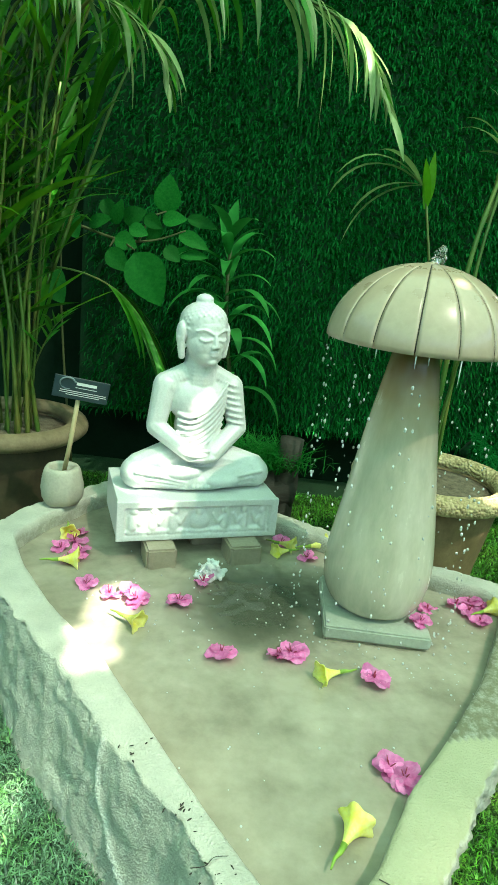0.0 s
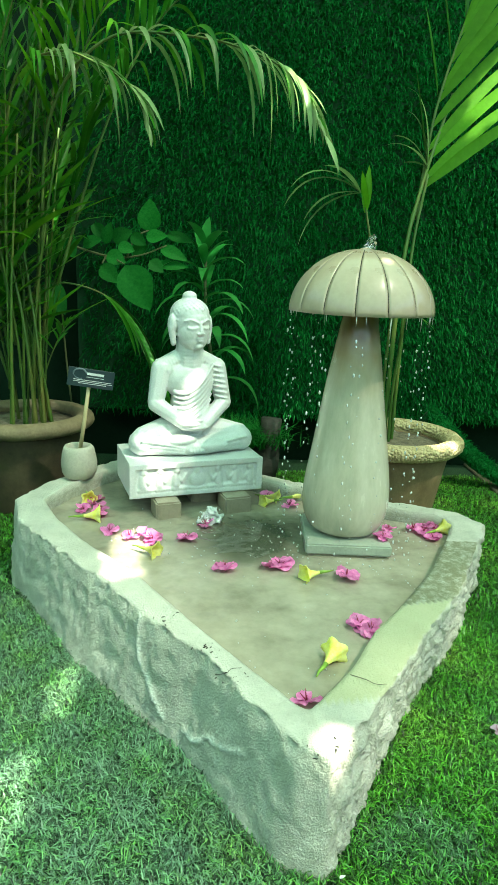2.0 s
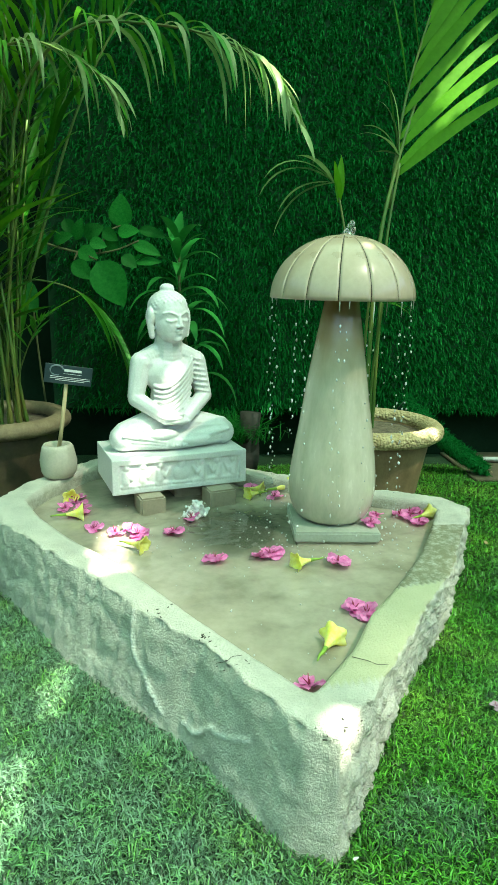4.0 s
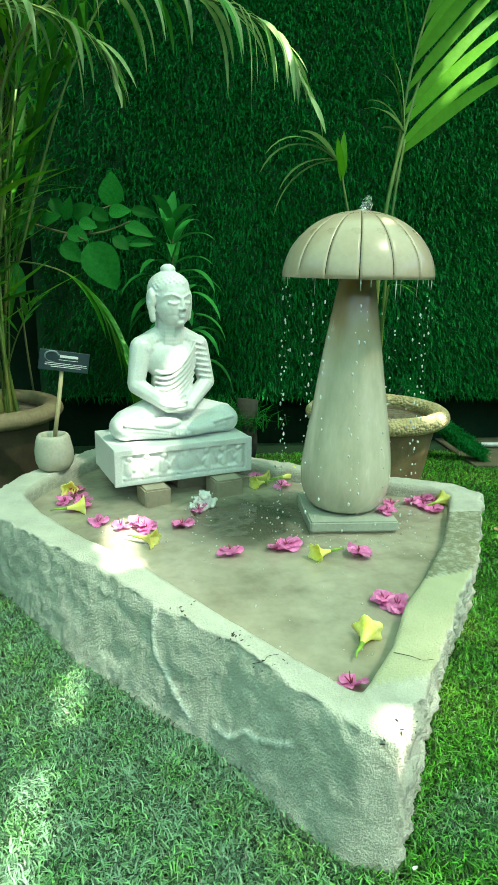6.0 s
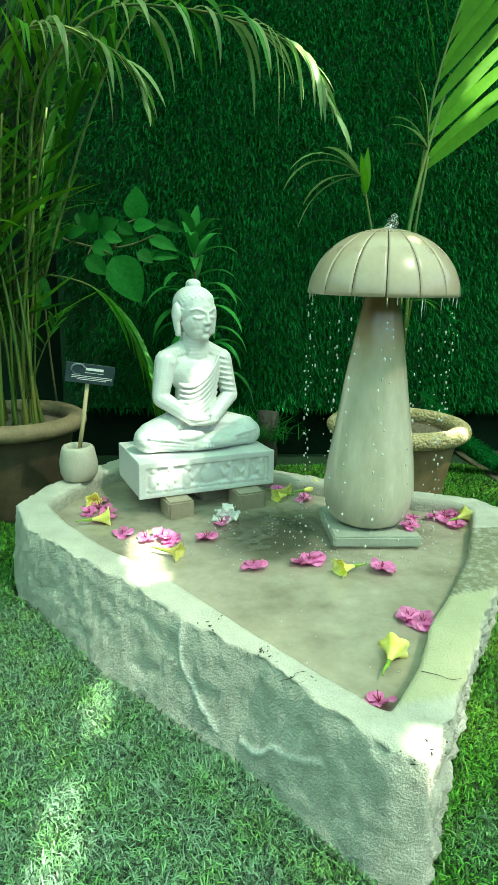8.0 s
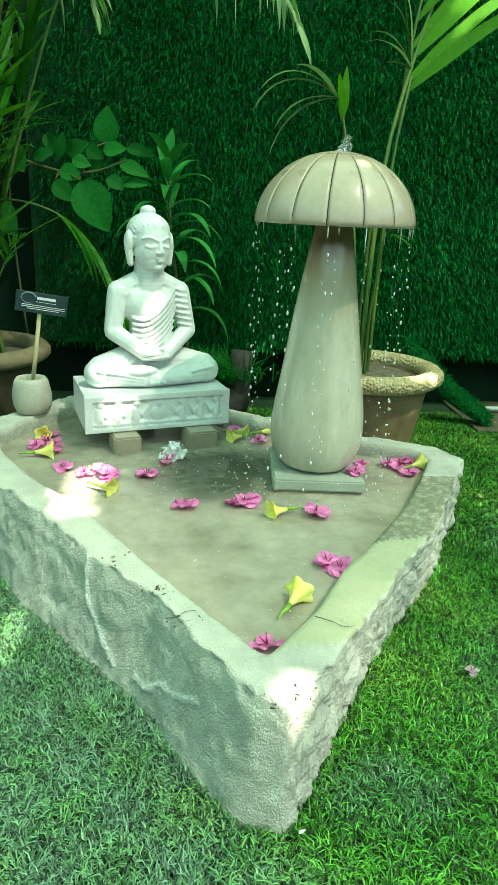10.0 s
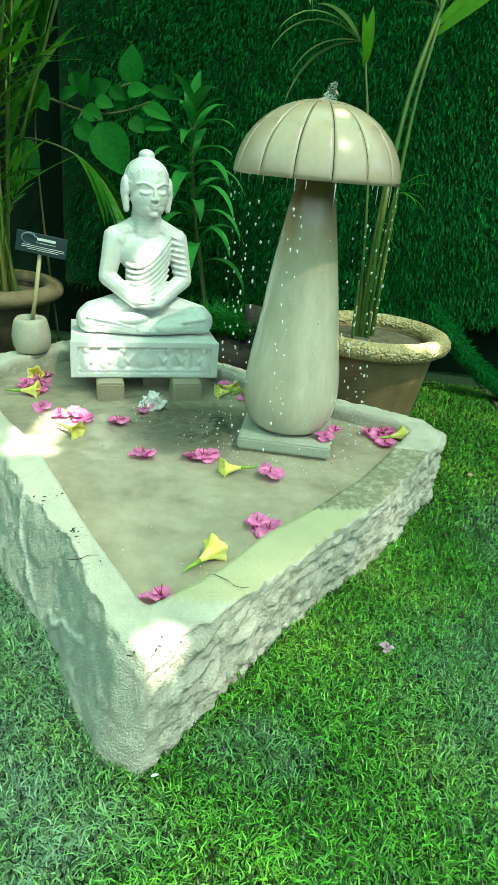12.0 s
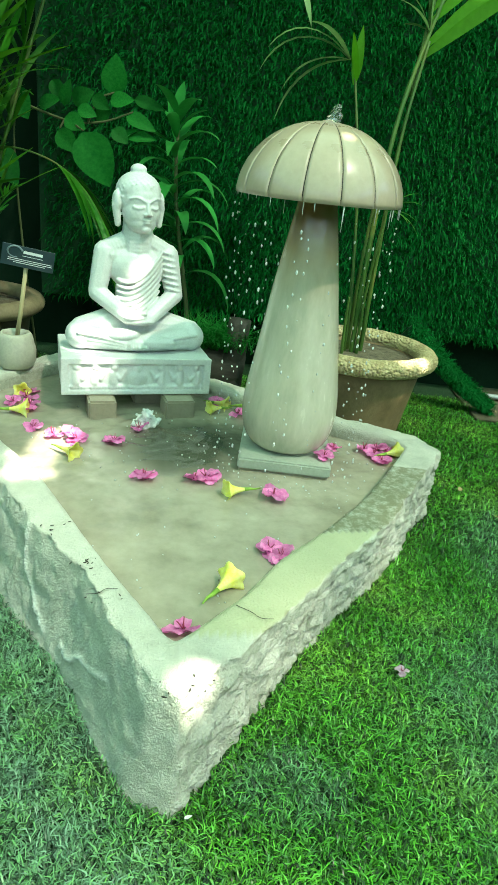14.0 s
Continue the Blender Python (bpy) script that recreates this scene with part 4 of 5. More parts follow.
# ---- pots ----
def pot(x, y, height, rim, label, collar_mat, bumps, foot, body_mat):
    p = thing("plant_pot", label, "plant pot", "plant pots", at=pose(x, y, 0))
    wall = [(foot, 0.0), (foot + 0.004, 0.02)] + [(foot + (rim - 0.045 - foot) * f, 0.02 + (height - 0.075) * f) for f in (0.25, 0.5, 0.75, 1.0)] + [(rim - 0.05, height - 0.03), (rim - 0.065, height - 0.03), (rim - 0.075, height - 0.10)]
    part("body", lathe("body", body_mat, wall, 96, lambda a, r, z: 0.0015 * noise.noise(Vector((a * 3, z * 14, 1)))), p)
    prof = []
    for i in range(57):
        a = -0.5 * math.pi - 0.25 + (2 * math.pi) * i / 56
        prof.append((rim - 0.034 + 0.034 * math.cos(a), height - 0.028 + 0.028 * math.sin(a)))

    def lumps(a, r, z):
        q = Vector((a * rim * 1.0, z * 1.2 + r * 0.8, x))
        return (bumps * (1.0 - min(1.4, noise.voronoi(q * 115)[0][0] * 2.4)) if r > rim - 0.04 else 0) + 0.002 * noise.noise(q * 15)
    part("collar", lathe("collar", collar_mat, prof, 420, lumps), p, "rounded knobbly rim")
    s = lathe("soil", M_soil, [(rim - 0.062, height - 0.045), (rim * 0.5, height - 0.036), (0.02, height - 0.030), (0.0, height - 0.030)], 60, lambda a, r, z: 0.004 * noise.noise(Vector((math.cos(a) * r * 40, math.sin(a) * r * 40, 0))))
    part("soil", s, p)
    return p


POT_R, POT_L = (0.590, 1.865), (-0.735, 1.99)
pot(*POT_R, 0.354, 0.243, "terracotta plant pot with a knobbly buff rim beside the basin", M_collar, 0.0025, 0.15, M_pot)
pot(*POT_L, 0.350, 0.250, "terracotta plant pot with foliage shade put into its dark colour and a rounded rim", M_collar2, 0.0015, 0.16, M_pot_dark)

# ---- sign in its stone ----
holder = part("stone_holder", lathe("stone_holder", M_pebble, [(0.030, 0.0), (0.046, 0.006), (0.055, 0.025), (0.058, 0.055), (0.054, 0.085), (0.050, 0.100), (0.044, 0.108), (0.037, 0.109), (0.033, 0.100), (0.028, 0.070), (0.0, 0.065)], 48, lambda a, r, z: 0.004 * noise.noise(Vector((math.cos(a) * 2, math.sin(a) * 2, z * 16)))), at=pose(-0.467, 1.690, 0.203))
tagged(holder, "smooth rounded buff stone with a drilled hole on the rim", "stone holder")
board = thing("sign", "small dark slate sign on a pale bamboo stick", "sign")
part("stick", tube("stick", M_stick, [Vector((-0.462, 1.690, 0.298)), Vector((-0.448, 1.693, 0.38)), Vector((-0.424, 1.697, 0.545))], 0.0065, 0.006, 10), board)
plate = part("card", box("card", M_sign, 0.142, 0.004, 0.058, 0.001, 1), board, at=pose(-0.4245, 1.684, 0.5025, 0, 9.5, 18))
BARS = [(0.012, 0.039, 0.052, 0.0075, M_print), (0.012, 0.0315, 0.055, 0.0012, M_print), (0.006, 0.0205, 0.118, 0.0016, M_print), (0.006, 0.0155, 0.120, 0.0016, M_print), (0.006, 0.0105, 0.086, 0.0016, M_print)]
for x, z, w, h, mat in BARS:
    part("print_bar", box("print_bar", mat, w, 0.0012, h, 0.0, 1), plate, at=pose(x, -0.0022, z))
ringpts = [Vector((-0.036 + 0.020 * math.cos(a), -0.0024, 0.040 + 0.015 * math.sin(a))) for a in [0.3 + 0.24 * i for i in range(21)]]
part("emblem", tube("emblem", M_logo, ringpts, 0.0035, 0.0015, 6), plate, "grey swirl")


# ---- palms ----
def cane(parent, pts, r0, r1, knots=0):
    return part("cane", tube("cane", M_cane, spline(pts, 30), r0, r1, 8, knots), parent)


palm_l = thing("areca_palm", "tall areca palm with many canes and arching feather fronds", "palm", "potted palms", at=pose(0, 0, 0))
LX, LY = POT_L
for i in range(17):
    a = rnd.uniform(0, 2 * math.pi)
    r = rnd.uniform(0.01, 0.10)
    x, y = LX + 0.06 + r * math.cos(a), LY - 0.04 + r * math.sin(a)
    dx, dy = rnd.uniform(-0.28, 0.16), rnd.uniform(-0.12, 0.12)
    h = rnd.uniform(0.7, 1.35)
    cane(palm_l, [(x, y, 0.30), (x + dx * 0.25, y + dy * 0.25, 0.30 + h * 0.45), (x + dx, y + dy, 0.30 + h)], rnd.uniform(0.004, 0.0075), 0.003, 7)
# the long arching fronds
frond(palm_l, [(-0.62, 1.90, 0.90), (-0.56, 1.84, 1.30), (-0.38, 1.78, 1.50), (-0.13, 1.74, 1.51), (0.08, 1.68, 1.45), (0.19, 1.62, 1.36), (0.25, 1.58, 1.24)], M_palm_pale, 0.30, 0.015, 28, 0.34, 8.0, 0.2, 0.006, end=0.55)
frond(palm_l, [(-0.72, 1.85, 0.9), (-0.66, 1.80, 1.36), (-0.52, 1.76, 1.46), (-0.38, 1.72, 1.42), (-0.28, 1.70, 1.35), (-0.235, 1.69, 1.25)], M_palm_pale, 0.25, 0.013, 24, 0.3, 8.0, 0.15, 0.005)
frond(palm_l, [(-0.60, 2.00, 0.8), (-0.42, 2.05, 1.35), (-0.22, 2.05, 1.68), (0.05, 2.02, 1.82)], M_palm, 0.34, 0.018, 22, 0.35, 3.0, 0.4, 0.006)
frond(palm_l, [(-0.66, 1.95, 0.6), (-0.62, 1.95, 1.1), (-0.45, 1.92, 1.55), (-0.28, 1.86, 1.75)], M_palm_lime, 0.32, 0.016, 20, 0.3, 3.0, 0.4, 0.006)
frond(palm_l, [(-0.76, 1.95, 0.6), (-0.85, 1.90, 1.1), (-0.95, 1.80, 1.55), (-1.0, 1.7, 1.85)], M_palm, 0.42, 0.021, 24, 0.2, 0.8, 0.8, 0.006)
frond(palm_l, [(-0.72, 1.90, 0.6), (-0.74, 1.85, 1.0), (-0.70, 1.76, 1.35), (-0.58, 1.66, 1.6)], M_palm, 0.44, 0.021, 24, 0.15, 0.7, 0.9, 0.006)
frond(palm_l, [(-0.66, 1.98, 0.5), (-0.62, 1.96, 0.9), (-0.60, 1.92, 1.3), (-0.66, 1.86, 1.7)], M_palm, 0.46, 0.021, 24, 0.15, 0.6, 0.9, 0.006)
frond(palm_l, [(-0.80, 1.90, 0.6), (-0.84, 1.80, 1.0), (-0.80, 1.70, 1.3), (-0.68, 1.62, 1.45)], M_palm_lime, 0.30, 0.014, 22, 0.2, 4.0, 0.4, 0.006)
frond(palm_l, [(-0.70, 2.06, 0.5), (-0.60, 2.15, 1.0), (-0.50, 2.22, 1.4), (-0.36, 2.25, 1.7)], M_palm, 0.40, 0.016, 24, 0.2, 2.0, 0.5, 0.006)
frond(palm_l, [(-0.78, 2.0, 0.45), (-0.88, 2.0, 0.8), (-0.98, 1.95, 1.2), (-1.15, 1.9, 1.5)], M_palm, 0.38, 0.015, 24, 0.15, 2.0, 0.5, 0.006)
# unseen crown fronds, added above the view to shade the back left
for i in range(9):
    a = -0.9 + i * 0.42
    x0, y0 = LX + rnd.uniform(-0.08, 0.1), LY + rnd.uniform(-0.08, 0.08)
    rr, top = rnd.uniform(0.45, 0.75), rnd.uniform(1.9, 2.4)
    frond(palm_l, [(x0, y0, 0.9), (x0 + rr * 0.25 * math.cos(a), y0 + 0.25 * rr * math.sin(a) * 0.5, 1.5), (x0 + rr * 0.6 * math.cos(a), y0 + rr * 0.5 * math.sin(a) * 0.5, top), (x0 + rr * math.cos(a), y0 + rr * math.sin(a) * 0.5, top + 0.05)], M_palm, 0.42, 0.024, 24, 0.4, 3.0, 0.3, 0.006)
for i in range(8):
    x0, y0 = LX + rnd.uniform(-0.16, 0.14), LY + rnd.uniform(-0.12, 0.05)
    dx = rnd.uniform(-0.25, 0.12)
    frond(palm_l, [(x0, y0, 0.45), (x0 + dx * 0.4, y0 - 0.03, 0.85), (x0 + dx, y0 - 0.08, 1.25), (x0 + dx * 1.5, y0 - 0.14, 1.55)], rnd.choice((M_palm, M_palm, M_palm_lime)), 0.46, 0.020, 18, 0.12, 0.5, 0.9, 0.004)
# a frond that arches over and hangs behind the statue
frond(palm_l, [(-0.78, 2.08, 0.70), (-0.66, 2.10, 0.80), (-0.50, 2.12, 0.785), (-0.38, 2.14, 0.70), (-0.29, 2.16, 0.54), (-0.24, 2.18, 0.38)], M_palm, 0.40, 0.017, 20, 0.45, 2.5, -0.1, 0.004, spread=0.8, end=0.9)
frond(palm_l, [(-0.66, 1.92, 0.40), (-0.60, 1.86, 0.55), (-0.54, 1.82, 0.66), (-0.50, 1.80, 0.70)], M_palm, 0.10, 0.010, 12, 0.4, 4.0, 0.3, 0.003)

palm_r = thing("slender_palm", "young palm with slender green canes and a large upright frond", "palm", "potted palms", at=pose(0, 0, 0))
for pts, r in (([(0.555, 1.84, 0.26), (0.556, 1.85, 0.60), (0.575, 1.88, 0.95), (0.625, 1.92, 1.19), (0.70, 1.96, 1.45)], 0.0085), ([(0.585, 1.86, 0.26), (0.588, 1.87, 0.60), (0.60, 1.89, 0.95), (0.635, 1.92, 1.20)], 0.0075),
               ([(0.535, 1.85, 0.26), (0.527, 1.86, 0.5), (0.50, 1.92, 0.82), (0.452, 1.98, 1.10)], 0.006), ([(0.525, 1.82, 0.26), (0.518, 1.82, 0.40), (0.515, 1.81, 0.50)], 0.006), ([(0.570, 1.83, 0.26), (0.566, 1.83, 0.50), (0.578, 1.80, 0.755)], 0.006),
               ([(0.545, 1.87, 0.26), (0.545, 1.88, 0.55), (0.56, 1.90, 0.85)], 0.007)):
    cane(palm_r, pts, r, r * 0.55, 4)


def spray(parent, base, tips, mat, width, droop=2.0):
    """Single broad leaflets that rise from one node."""
    for tip in tips:
        d = Vector(tip) - Vector(base)
        me = blade_mesh("leaflet", mat, base, d + Vector((0, 0, 0.12 * droop * d.length)), d.length * 1.08, width * rnd.uniform(0.8, 1.2), droop, segs=9, peak=0.35, twist=rnd.uniform(-0.5, 0.5))
        part("leaflet", me, parent, at=Matrix.Translation(base))


# the big pleated frond
RACHIS = spline([(0.612, 1.925, 1.06), (0.622, 1.93, 1.20), (0.645, 1.935, 1.40), (0.70, 1.94, 1.62), (0.78, 1.95, 1.86)], 24)
part("frond", tube("frond", M_cane, RACHIS, 0.006, 0.0025, 8), palm_r)
for i in range(12):
    f = i / 11
    root = RACHIS[4 + int(f * 18)]
    tip = Vector((1.00 - 0.16 * f, 1.90 + 0.08 * rnd.random(), 1.45 + 0.64 * f))
    way = tip - root + Vector((0, 0, 0.05))
    part("leaflet", blade_mesh("leaflet", M_palm_lime, None, way, way.length, 0.037, 0.5 - 0.3 * f, up=Vector((0.15, -1, 0.35)), segs=9, peak=0.35, twist=rnd.uniform(-0.2, 0.2)), palm_r, at=Matrix.Translation(root))
for f, dx in ((0.35, -0.05), (0.55, -0.06), (0.7, -0.05), (0.85, -0.02)):
    root = RACHIS[int(f * 22)]
    spray(palm_r, root, [root + Vector((dx, 0.02, 0.26))], M_palm, 0.040, 0.3)
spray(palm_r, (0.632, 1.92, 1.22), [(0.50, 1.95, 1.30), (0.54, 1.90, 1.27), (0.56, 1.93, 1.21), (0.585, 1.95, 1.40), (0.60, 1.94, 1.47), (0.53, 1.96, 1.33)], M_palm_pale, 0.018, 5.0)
spray(palm_r, (0.452, 1.98, 1.08), [(0.43, 1.97, 1.20), (0.455, 1.99, 1.22)], M_palm_lime, 0.032, 0.3)
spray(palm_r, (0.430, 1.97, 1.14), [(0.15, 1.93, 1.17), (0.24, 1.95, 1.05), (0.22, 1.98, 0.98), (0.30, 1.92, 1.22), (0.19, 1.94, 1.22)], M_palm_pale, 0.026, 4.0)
spray(palm_r, (0.578, 1.80, 0.755), [(0.65, 1.77, 0.70), (0.67, 1.79, 0.80), (0.645, 1.75, 0.67), (0.62, 1.74, 0.70), (0.68, 1.80, 0.76)], M_palm, 0.010, 6.0)


# ---- shrubs behind the statue ----
def ovate(width, length, mat, name):
    """A broad leaf with a midrib, cupped, with a drip tip."""
    verts, faces = [], []
    R, C = 10, 6
    for i in range(R + 1):
        f = i / R
        w = width * 0.5 * (math.sin(math.pi * f ** 0.75) ** 0.8 if f < 1 else 0) * (1 - 0.1 * f)
        if f > 0.9:
            w = max(w * 0.8, 0.0006)
        for c in range(C + 1):
            s = c / C * 2 - 1
            verts.append((s * w, f * length, 0.22 * abs(s) * w + 0.02 * length * math.sin(f * 22) * abs(s) * 0.3 - 0.18 * length * f * f))
    for i in range(R):
        for c in range(C):
            k = i * (C + 1) + c
            faces.append((k, k + 1, k + C + 2, k + C + 1))
    return mesh_of(name, verts, faces, mat)


shrub = thing("leafy_shrub", "broad-leaved green shrub on thin twigs behind the statue", "shrub")
TWIGS = [[(-0.62, 2.34, 0.0), (-0.66, 2.32, 0.5), (-0.66, 2.28, 0.86), (-0.61, 2.26, 0.94)], [(-0.61, 2.26, 0.94), (-0.46, 2.26, 0.905), (-0.35, 2.27, 0.915), (-0.25, 2.28, 0.955)], [(-0.40, 2.26, 0.905), (-0.37, 2.28, 0.98), (-0.32, 2.30, 1.01)], [(-0.48, 2.26, 0.905), (-0.49, 2.24, 0.88)], [(-0.46, 2.26, 0.905), (-0.40, 2.20, 0.88)], [(-0.66, 2.30, 0.70), (-0.71, 2.22, 0.80)]]
for w in TWIGS:
    part("twig", tube("twig", M_twig, spline(w, 20), 0.005, 0.0025, 6), shrub)
# root (x, y, z), tip (x, z) and width
LEAVES = [(-0.319, 2.30, 1.004, -0.315, 1.114, 0.091), (-0.329, 2.28, 0.982, -0.254, 0.995, 0.057), (-0.480, 2.26, 0.951, -0.463, 1.027, 0.050), (-0.454, 2.27, 0.967, -0.387, 1.004, 0.068), (-0.472, 2.24, 0.914, -0.404, 0.892, 0.064), (-0.491, 2.22, 0.872, -0.426, 0.817, 0.068),
          (-0.390, 2.15, 0.874, -0.299, 0.728, 0.132), (-0.383, 2.26, 0.989, -0.330, 0.957, 0.050), (-0.311, 2.25, 0.896, -0.260, 0.862, 0.055), (-0.273, 2.28, 0.943, -0.174, 0.913, 0.055)]
LEAVES += [(-0.250, 2.30, 0.996, -0.153, 0.979, 0.045), (-0.282, 2.27, 0.884, -0.172, 0.882, 0.041), (-0.707, 2.20, 0.803, -0.625, 0.698, 0.102), (-0.640, 2.20, 0.986, -0.585, 0.904, 0.085)]
LEAVES += [(-0.381, 2.30, 0.919, -0.332, 0.952, 0.055), (-0.568, 2.27, 0.942, -0.499, 0.975, 0.055), (-0.431, 2.25, 0.947, -0.371, 0.934, 0.050), (-0.531, 2.30, 1.027, -0.489, 0.971, 0.050)]
LEAF = ovate(0.6, 1.0, M_leaf, "leaf")
for x, y, z, tx, tz, w in LEAVES:
    along = Vector((tx - x, rnd.uniform(-0.03, 0.0), tz - z))
    size = along.length * 1.06
    along.normalize()
    face = Vector((rnd.uniform(-0.35, 0.35), -1, 0.45 + rnd.uniform(-0.2, 0.3)))
    face = (face - along * face.dot(along)).normalized()
    m = Matrix((along.cross(face), along, face)).transposed().to_4x4()
    part("leaf", LEAF, shrub, at=Matrix.Translation((x, y, z)) @ m @ Matrix.Diagonal((w / 0.58, size, size, 1)))

drac = thing("dracaena", "dark green plant with whorls of long pointed leaves", "shrub")
part("trunk", tube("trunk", M_twig, spline([(0.0, 2.31, 0.0), (-0.03, 2.33, 0.29), (-0.085, 2.33, 0.62), (-0.10, 2.33, 0.80), (-0.10, 2.34, 0.97)], 24), 0.009, 0.005, 8), drac)
for i in range(34):
    f = (i / 33) ** 0.8
    z = 0.42 + 0.54 * f
    x, y = -0.055 - 0.05 * min(1, max(0, (z - 0.42) / 0.3)), 2.33
    a = i * 2.4 + rnd.uniform(-0.3, 0.3)
    d = Vector((math.cos(a), 0.6 * math.sin(a) - 0.35, 0.5 + 0.9 * f ** 4))
    me = blade_mesh("leaf", M_leaf_dark, None, d, rnd.uniform(0.20, 0.28) * (1.0 - 0.40 * f ** 3), rnd.uniform(0.038, 0.052), 7.0 - 3 * f, segs=9, peak=0.42, fold=0.3)
    part("leaf", me, drac, at=Matrix.Translation((x, y, z)))

# log planter with feathery grass
log = part("log_planter", tube("log_planter", M_log, [Vector((-0.10 + 0.30 * i / 15, 2.20 + 0.05 * i / 15, 0.10 + 0.02 * noise.noise(Vector((i * 0.4, 0, 0))))) for i in range(16)], 0.095, 0.085, 20))
tagged(log, "grey weathered log lying behind the basin", "log")
log2 = part("log_planter", tube("log_planter", M_log, [Vector((0.165 + 0.02 * i / 7, 2.20 + 0.004 * i, 0.0 + 0.30 * i / 7)) for i in range(8)], 0.045, 0.042, 16))
tagged(log2, "upright grey weathered log stump behind the basin", "log")
gx = np.random.default_rng(21)
c = gx.normal(size=(900, 2)) * np.array([0.085, 0.03])
fern = part("feathery_plant", strands("feathery_plant", M_leaf, 0.06 + c[:, 0], 2.22 + c[:, 1], np.full(900, 0.185), (0, -0.25, 1.0), 0.13, 0.0035, 0.3, 5, 0.8))
tagged(fern, "low feathery green plant growing on the log", "plant", kind="stuff")


# ---- flowers on the water and strewn petals ----
def bract(r):
    verts, faces = [], []
    R, C = 6, 4
    for i in range(R + 1):
        f = i / R
        w = r * 0.52 * math.sin(math.pi * min(0.98, 0.08 + 0.86 * f)) ** 0.7
        for c in range(C + 1):
            s = c / C * 2 - 1
            verts.append((s * w, f * r, 0.10 * r * f * f + 0.10 * abs(s) * w + 0.09 * r * math.sin(8 * f + 4 * s)))
    for i in range(R):
        for c in range(C):
            k = i * (C + 1) + c
            faces.append((k, k + 1, k + C + 2, k + C + 1))
    return mesh_of("bract", verts, faces, M_pink)


BRACT = bract(0.026)
STAMEN = tube("stamen", M_stamen, [Vector((0, 0, 0)), Vector((0.001, 0.002, 0.008)), Vector((0.003, 0.004, 0.016))], 0.0011, 0.0007, 5)


M_faded = material("faded_bract", [(0.42, 0.22, 0.36), (0.60, 0.46, 0.55)], 45, 0.7, 200, 0.2, 0.001, obj=0.2, trans=0.2)
FADED = BRACT.copy()
FADED.materials[0] = M_faded


def pink_flower(x, y, z, s=1.0, label="pink bougainvillea blossom floating on the pool water", group="floating blossoms", petal=BRACT):
    f = thing("pink_blossom", label, "flower", group, at=pose(x, y, z, rnd.uniform(-10, 10), rnd.uniform(-10, 10), rnd.uniform(0, 360)) @ Matrix.Scale(s, 4))
    k = rnd.choice((3, 4, 5, 6))
    for i in range(k):
        part("bract", petal, f, at=pose(0, 0, 0.001 + 0.0015 * i, rnd.uniform(-6, 16), rnd.uniform(-18, 18), 360 / k * i + rnd.uniform(-20, 20)) @ Matrix.Scale(rnd.uniform(0.8, 1.15), 4))
    for i in range(3):
        part("stamen", STAMEN, f, at=pose(0, 0, 0.002, rnd.uniform(-20, 20), rnd.uniform(-20, 20), 120 * i))
    return f


TRUMPET = lathe("trumpet", M_yellow, [(0.003, 0.0), (0.004, 0.012), (0.007, 0.024), (0.011, 0.034), (0.017, 0.042), (0.022, 0.046), (0.0215, 0.047), (0.016, 0.043), (0.010, 0.035), (0.006, 0.024), (0.0, 0.02)], 30, lambda a, r, z: 0.16 * r * math.cos(5 * a) * (z / 0.047) ** 2)
CALYX = tube("calyx", M_calyx, [Vector((0, 0, -0.028)), Vector((0.002, 0, -0.014)), Vector((0, 0, -0.004)), Vector((0, 0, 0.008))], 0.0012, 0.0042, 7)


def yellow_flower(x, y, z, az, tilt=78, s=1.0):
    f = thing("yellow_blossom", "yellow trumpet blossom with a green calyx floating on the pool", "flower", "floating blossoms", at=pose(x, y, z + 0.012, 0, 0, az) @ pose(0, 0, 0, tilt, 0, 0) @ Matrix.Scale(s, 4))
    part("trumpet", TRUMPET, f)
    part("calyx", CALYX, f)
    return f


ZW = WATER + 0.003
for x, y in [(-0.303, 1.344), (-0.244, 1.314), (-0.201, 1.330), (-0.180, 1.300), (-0.087, 1.312), (-0.042, 1.410), (0.021, 1.138), (0.132, 1.150), (0.160, 1.165), (0.316, 1.107), (0.308, 0.886), (0.330, 0.868), (0.172, 0.634), (0.602, 1.440), (0.628, 1.425), (0.590, 1.401), (0.605, 1.359), (0.565, 1.425), (-0.390, 1.544), (-0.360, 1.490), (-0.410, 1.501), (-0.372, 1.445), (-0.385, 1.590), (0.150, 1.665), (0.215, 1.590)]:
    pink_flower(x, y, ZW, rnd.uniform(0.95, 1.30))
pink_flower(0.468, 1.330, 0.198, 0.9, "pink blossom resting on the slab beside the stem", "")
pink_flower(0.440, 1.275, 0.198, 1.0, "pink blossom resting on the slab's corner", "")
for x, y, az in [(0.135, 1.645, 70), (0.172, 1.606, -60), (0.218, 1.640, 110), (-0.198, 1.223, 60), (0.258, 1.111, -65), (0.212, 0.722, 150), (0.612, 1.388, 120), (-0.425, 1.610, 20), (-0.403, 1.424, 100)]:
    yellow_flower(x, y, ZW, az, 88, rnd.uniform(0.95, 1.25))
pink_flower(0.567, 0.744, 0.026, 0.55, "faded purple blossom lying on the turf", "", FADED)


def scrap(name, x, y, z, mat, label, cat, s):
    me = ovate(0.016 * s, 0.034 * s, mat, name)
    return tagged(part(name, me, at=pose(x, y, z, rnd.uniform(-15, 15), rnd.uniform(-25, 25), rnd.uniform(0, 360))), label, cat, "litter on the turf")


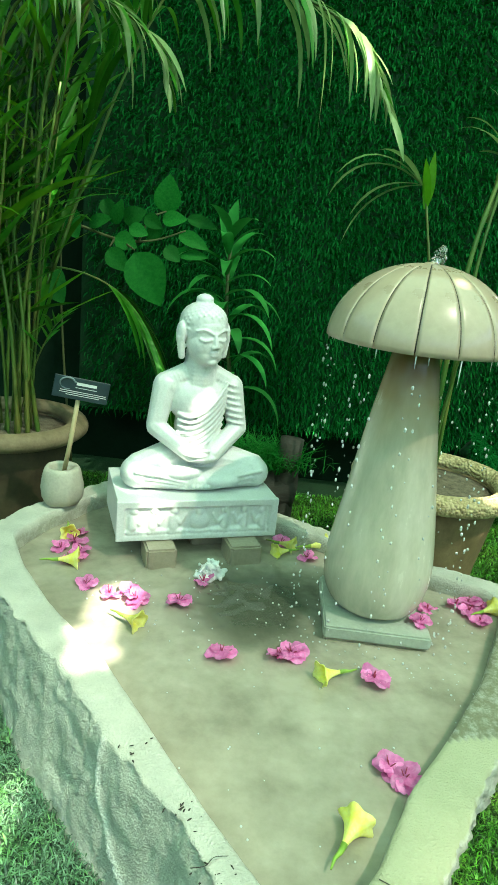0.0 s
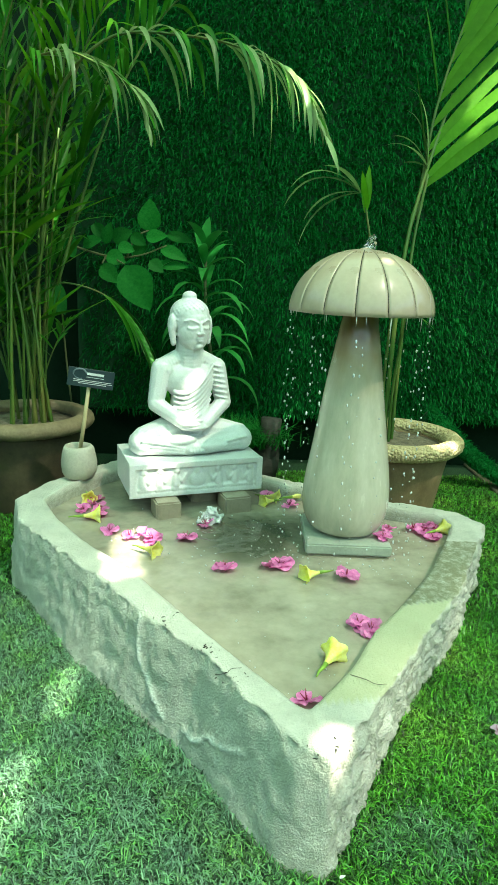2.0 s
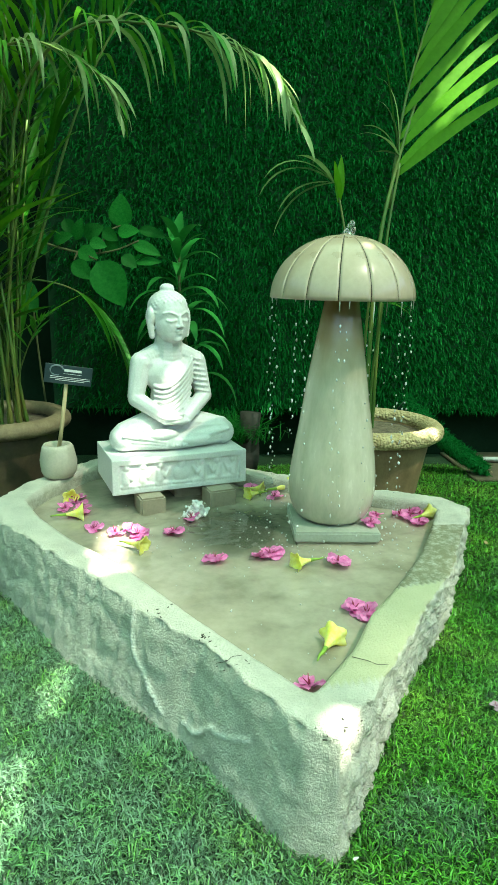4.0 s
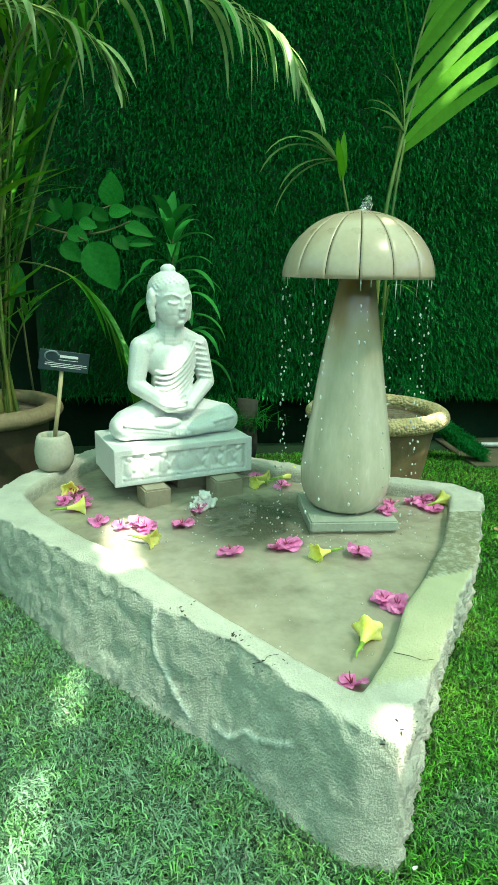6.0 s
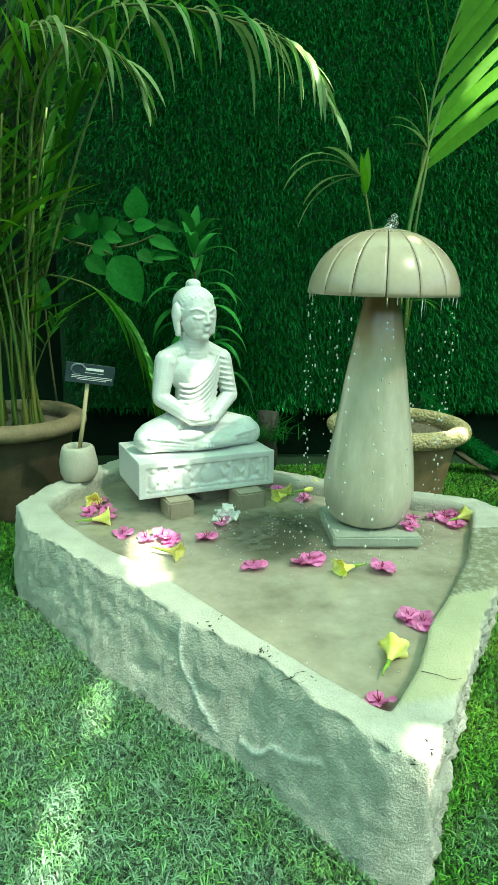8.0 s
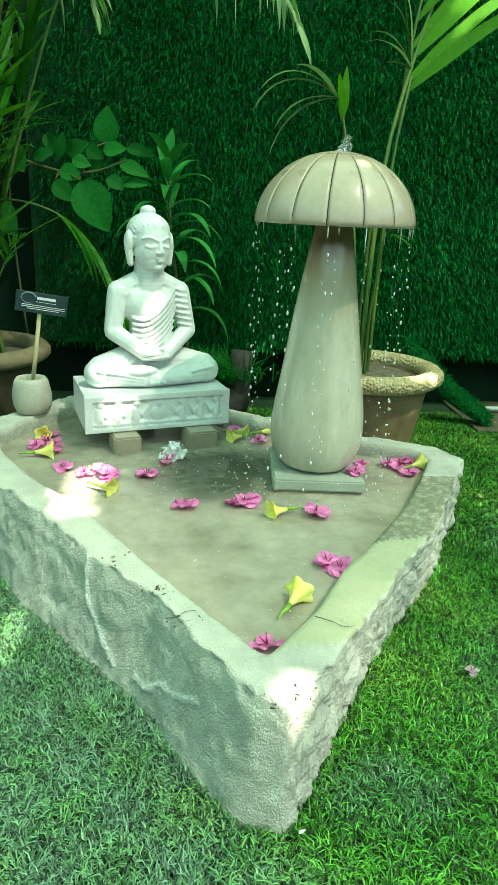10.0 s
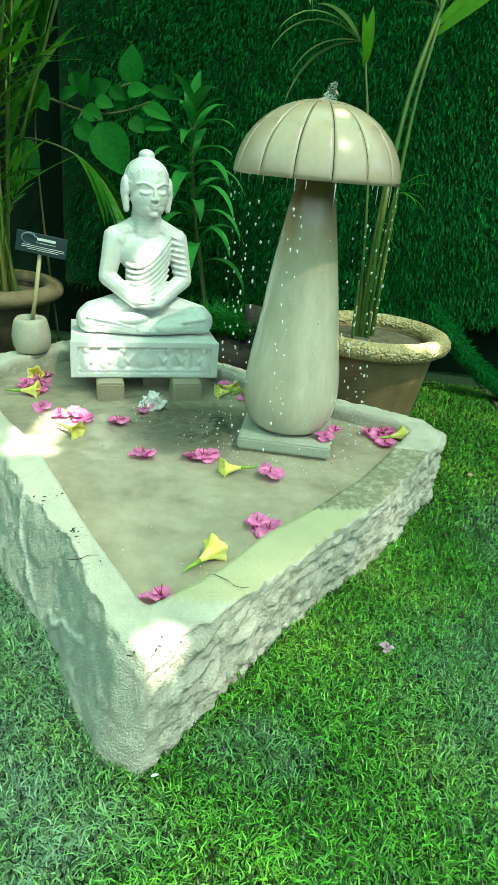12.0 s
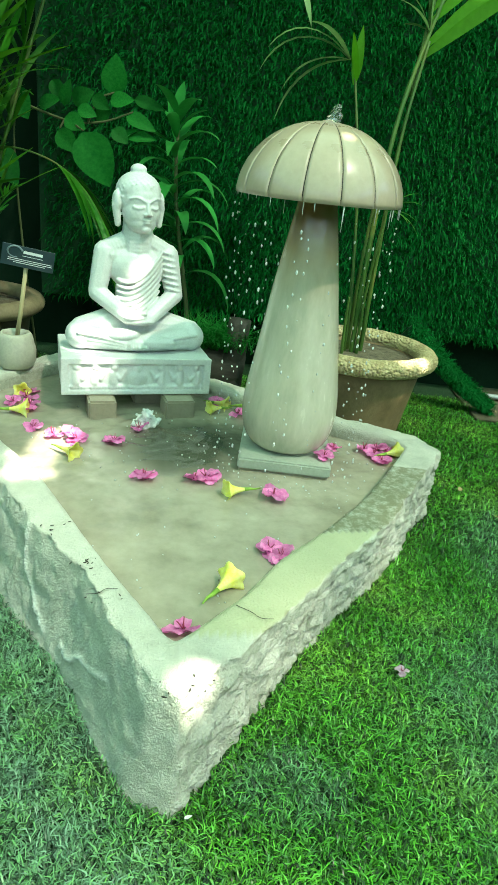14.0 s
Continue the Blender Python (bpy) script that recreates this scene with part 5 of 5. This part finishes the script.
scrap("paper_scrap", 0.207, 0.419, 0.026, M_white, "small white scrap lying on the turf", "litter", 0.4)
for x, y in [(0.887, 1.529), (1.045, 1.625), (0.97, 1.72), (1.25, 2.30), (1.18, 2.28), (1.42, 2.20), (1.10, 1.15), (0.95, 1.40), (1.5, 2.35), (1.32, 2.12)]:
    scrap("dry_leaf", x, y, 0.024, M_dead, "curled dry leaf lying on the turf", "leaf", rnd.uniform(0.6, 1.1))
pipe = part("pipe", tube("pipe", M_pipe, spline([(1.20, 2.47, 0.03), (1.6, 2.46, 0.03), (2.2, 2.47, 0.03)], 14), 0.011, 0.011, 10))
tagged(pipe, "pale plastic pipe lying along the foot of the wall", "pipe")

# ---- turf and wall mat ----
g = np.random.default_rng(2)
foot_line = [(x + nx_ * f * 0.9, y + ny_ * f * 0.9) for (x, y), (nx_, ny_), f in zip(out.tolist()[::6], nor.tolist()[::6], extra[:, 0].tolist()[::6])]


def turf(name, x0, x1, y0, y1, density, length, width, seed):
    n = int((x1 - x0) * (y1 - y0) * density)
    x, y = g.uniform(x0, x1, n), g.uniform(y0, y1, n)
    keep = ~inside(foot_line, x, y)
    for c, r in ((POT_R, 0.14), (POT_L, 0.15)):
        keep &= np.hypot(x - c[0], y - c[1]) > r
    keep &= ~((x > 1.15 + 0.25 * np.sin(y * 30) * 0.1) & (y > 2.20))
    x, y = x[keep], y[keep]
    # where the pale sheen of the sky is painted on the blades
    left = np.clip((0.24 + 0.05 * np.sin(y * 23) - x) / 0.16, 0, 1) * np.clip((1.5 - y) / 0.3, 0, 1)
    patch = np.clip(1.25 - np.hypot((x - 0.88) / 0.32, (y - 0.66) / 0.32), 0, 1) + np.clip(1.2 - np.hypot((x - 1.00) / 0.20, (y - 1.20) / 0.32), 0, 0.6) + np.clip(1.2 - np.hypot((x - 0.35) / 0.10, (y - 0.50) / 0.07), 0, 0.6) + np.clip((0.20 - y) / 0.2, 0, 0.5)
    sky_sheen = np.clip(np.maximum(left, patch) * (0.75 + 0.25 * np.sin(x * 41) * np.sin(y * 37)) + g.normal(0, 0.15, len(x)), 0, 1)
    ob = part(name, strands(name, M_turf, x, y, np.zeros(len(x)), (0, 0, 1.0), length, width, 0.75, seed, 1.25, sky_sheen))
    return tagged(ob, "bright green artificial turf with dense curling blades", "turf", kind="stuff")


turf("turf", -0.95, 1.35, 0.02, 1.25, 86000, 0.031, 0.0021, 11)
turf("turf", -1.3, 2.0, 1.25, 2.45, 32000, 0.030, 0.0030, 12)
turf("turf", -1.6, 2.2, -0.9, 0.02, 9000, 0.030, 0.003, 13)
soil = slab_box("ground_strip", "bare brown soil along the foot of the wall", "ground", M_dirt, 1.15, 3.0, 2.22, 2.655, 0.0, 0.012)

mat = slab_box("wall_mat", "dark green artificial grass mat hanging on the garden wall", "wall covering", M_mat_base, -0.66, 3.2, WALL_Y, WALL_Y + 0.02, 0.25, 2.9)
n = int(2.84 * 2.0 * 19000)
x, z = g.uniform(-0.64, 2.2, n), g.uniform(0.24, 2.24, n)
# fewer blades towards the left stand in for the palm's shade there
shade_fade = g.uniform(0, 1, n) < np.clip(0.25 + (x + 0.64) / 0.6, 0, 1)
x, z = x[shade_fade], z[shade_fade]
n = len(x)
# rows of tufts: the mat's weave
x = np.round(x / 0.012) * 0.012 + g.normal(0, 0.003, n)
fur = part("wall_mat_blades", strands("wall_mat_blades", M_mat, x, np.full(n, WALL_Y), z, (0, -1.0, -0.25), 0.036, 0.0052, 1.2, 14, 0.65))
tagged(fur, "dense dark green blades of the wall's grass mat", "wall covering", kind="stuff")

# the mat's loose lower corner, curling out over the turf
path = spline([(0.86, 2.40, 0.30), (0.98, 2.36, 0.20), (1.10, 2.33, 0.10), (1.22, 2.30, 0.03)], 20)
roll = thing("mat_roll", "rolled loose corner of the green grass mat lying on the turf", "grass mat")
part("backing", tube("backing", M_mat_base, path, 0.045, 0.025, 12), roll)
k = g.integers(0, 19, 5000)
f = g.uniform(0, 1, 5000)
P = np.array([list(p) for p in path])
q = P[k] * (1 - f)[:, None] + P[k + 1] * f[:, None]
a = g.uniform(0, 2 * math.pi, 5000)
r = 0.045 - 0.02 * (k + f) / 19
q[:, 1] -= np.abs(np.cos(a)) * r
q[:, 2] += np.sin(a) * r
q[:, 2] = np.maximum(q[:, 2], 0.003)
tagged(part("grass_cover", strands("grass_cover", M_mat, q[:, 0], q[:, 1], q[:, 2], (0.0, -0.8, 0.6), 0.034, 0.003, 0.5, 15, 0.7), roll), kind="stuff")
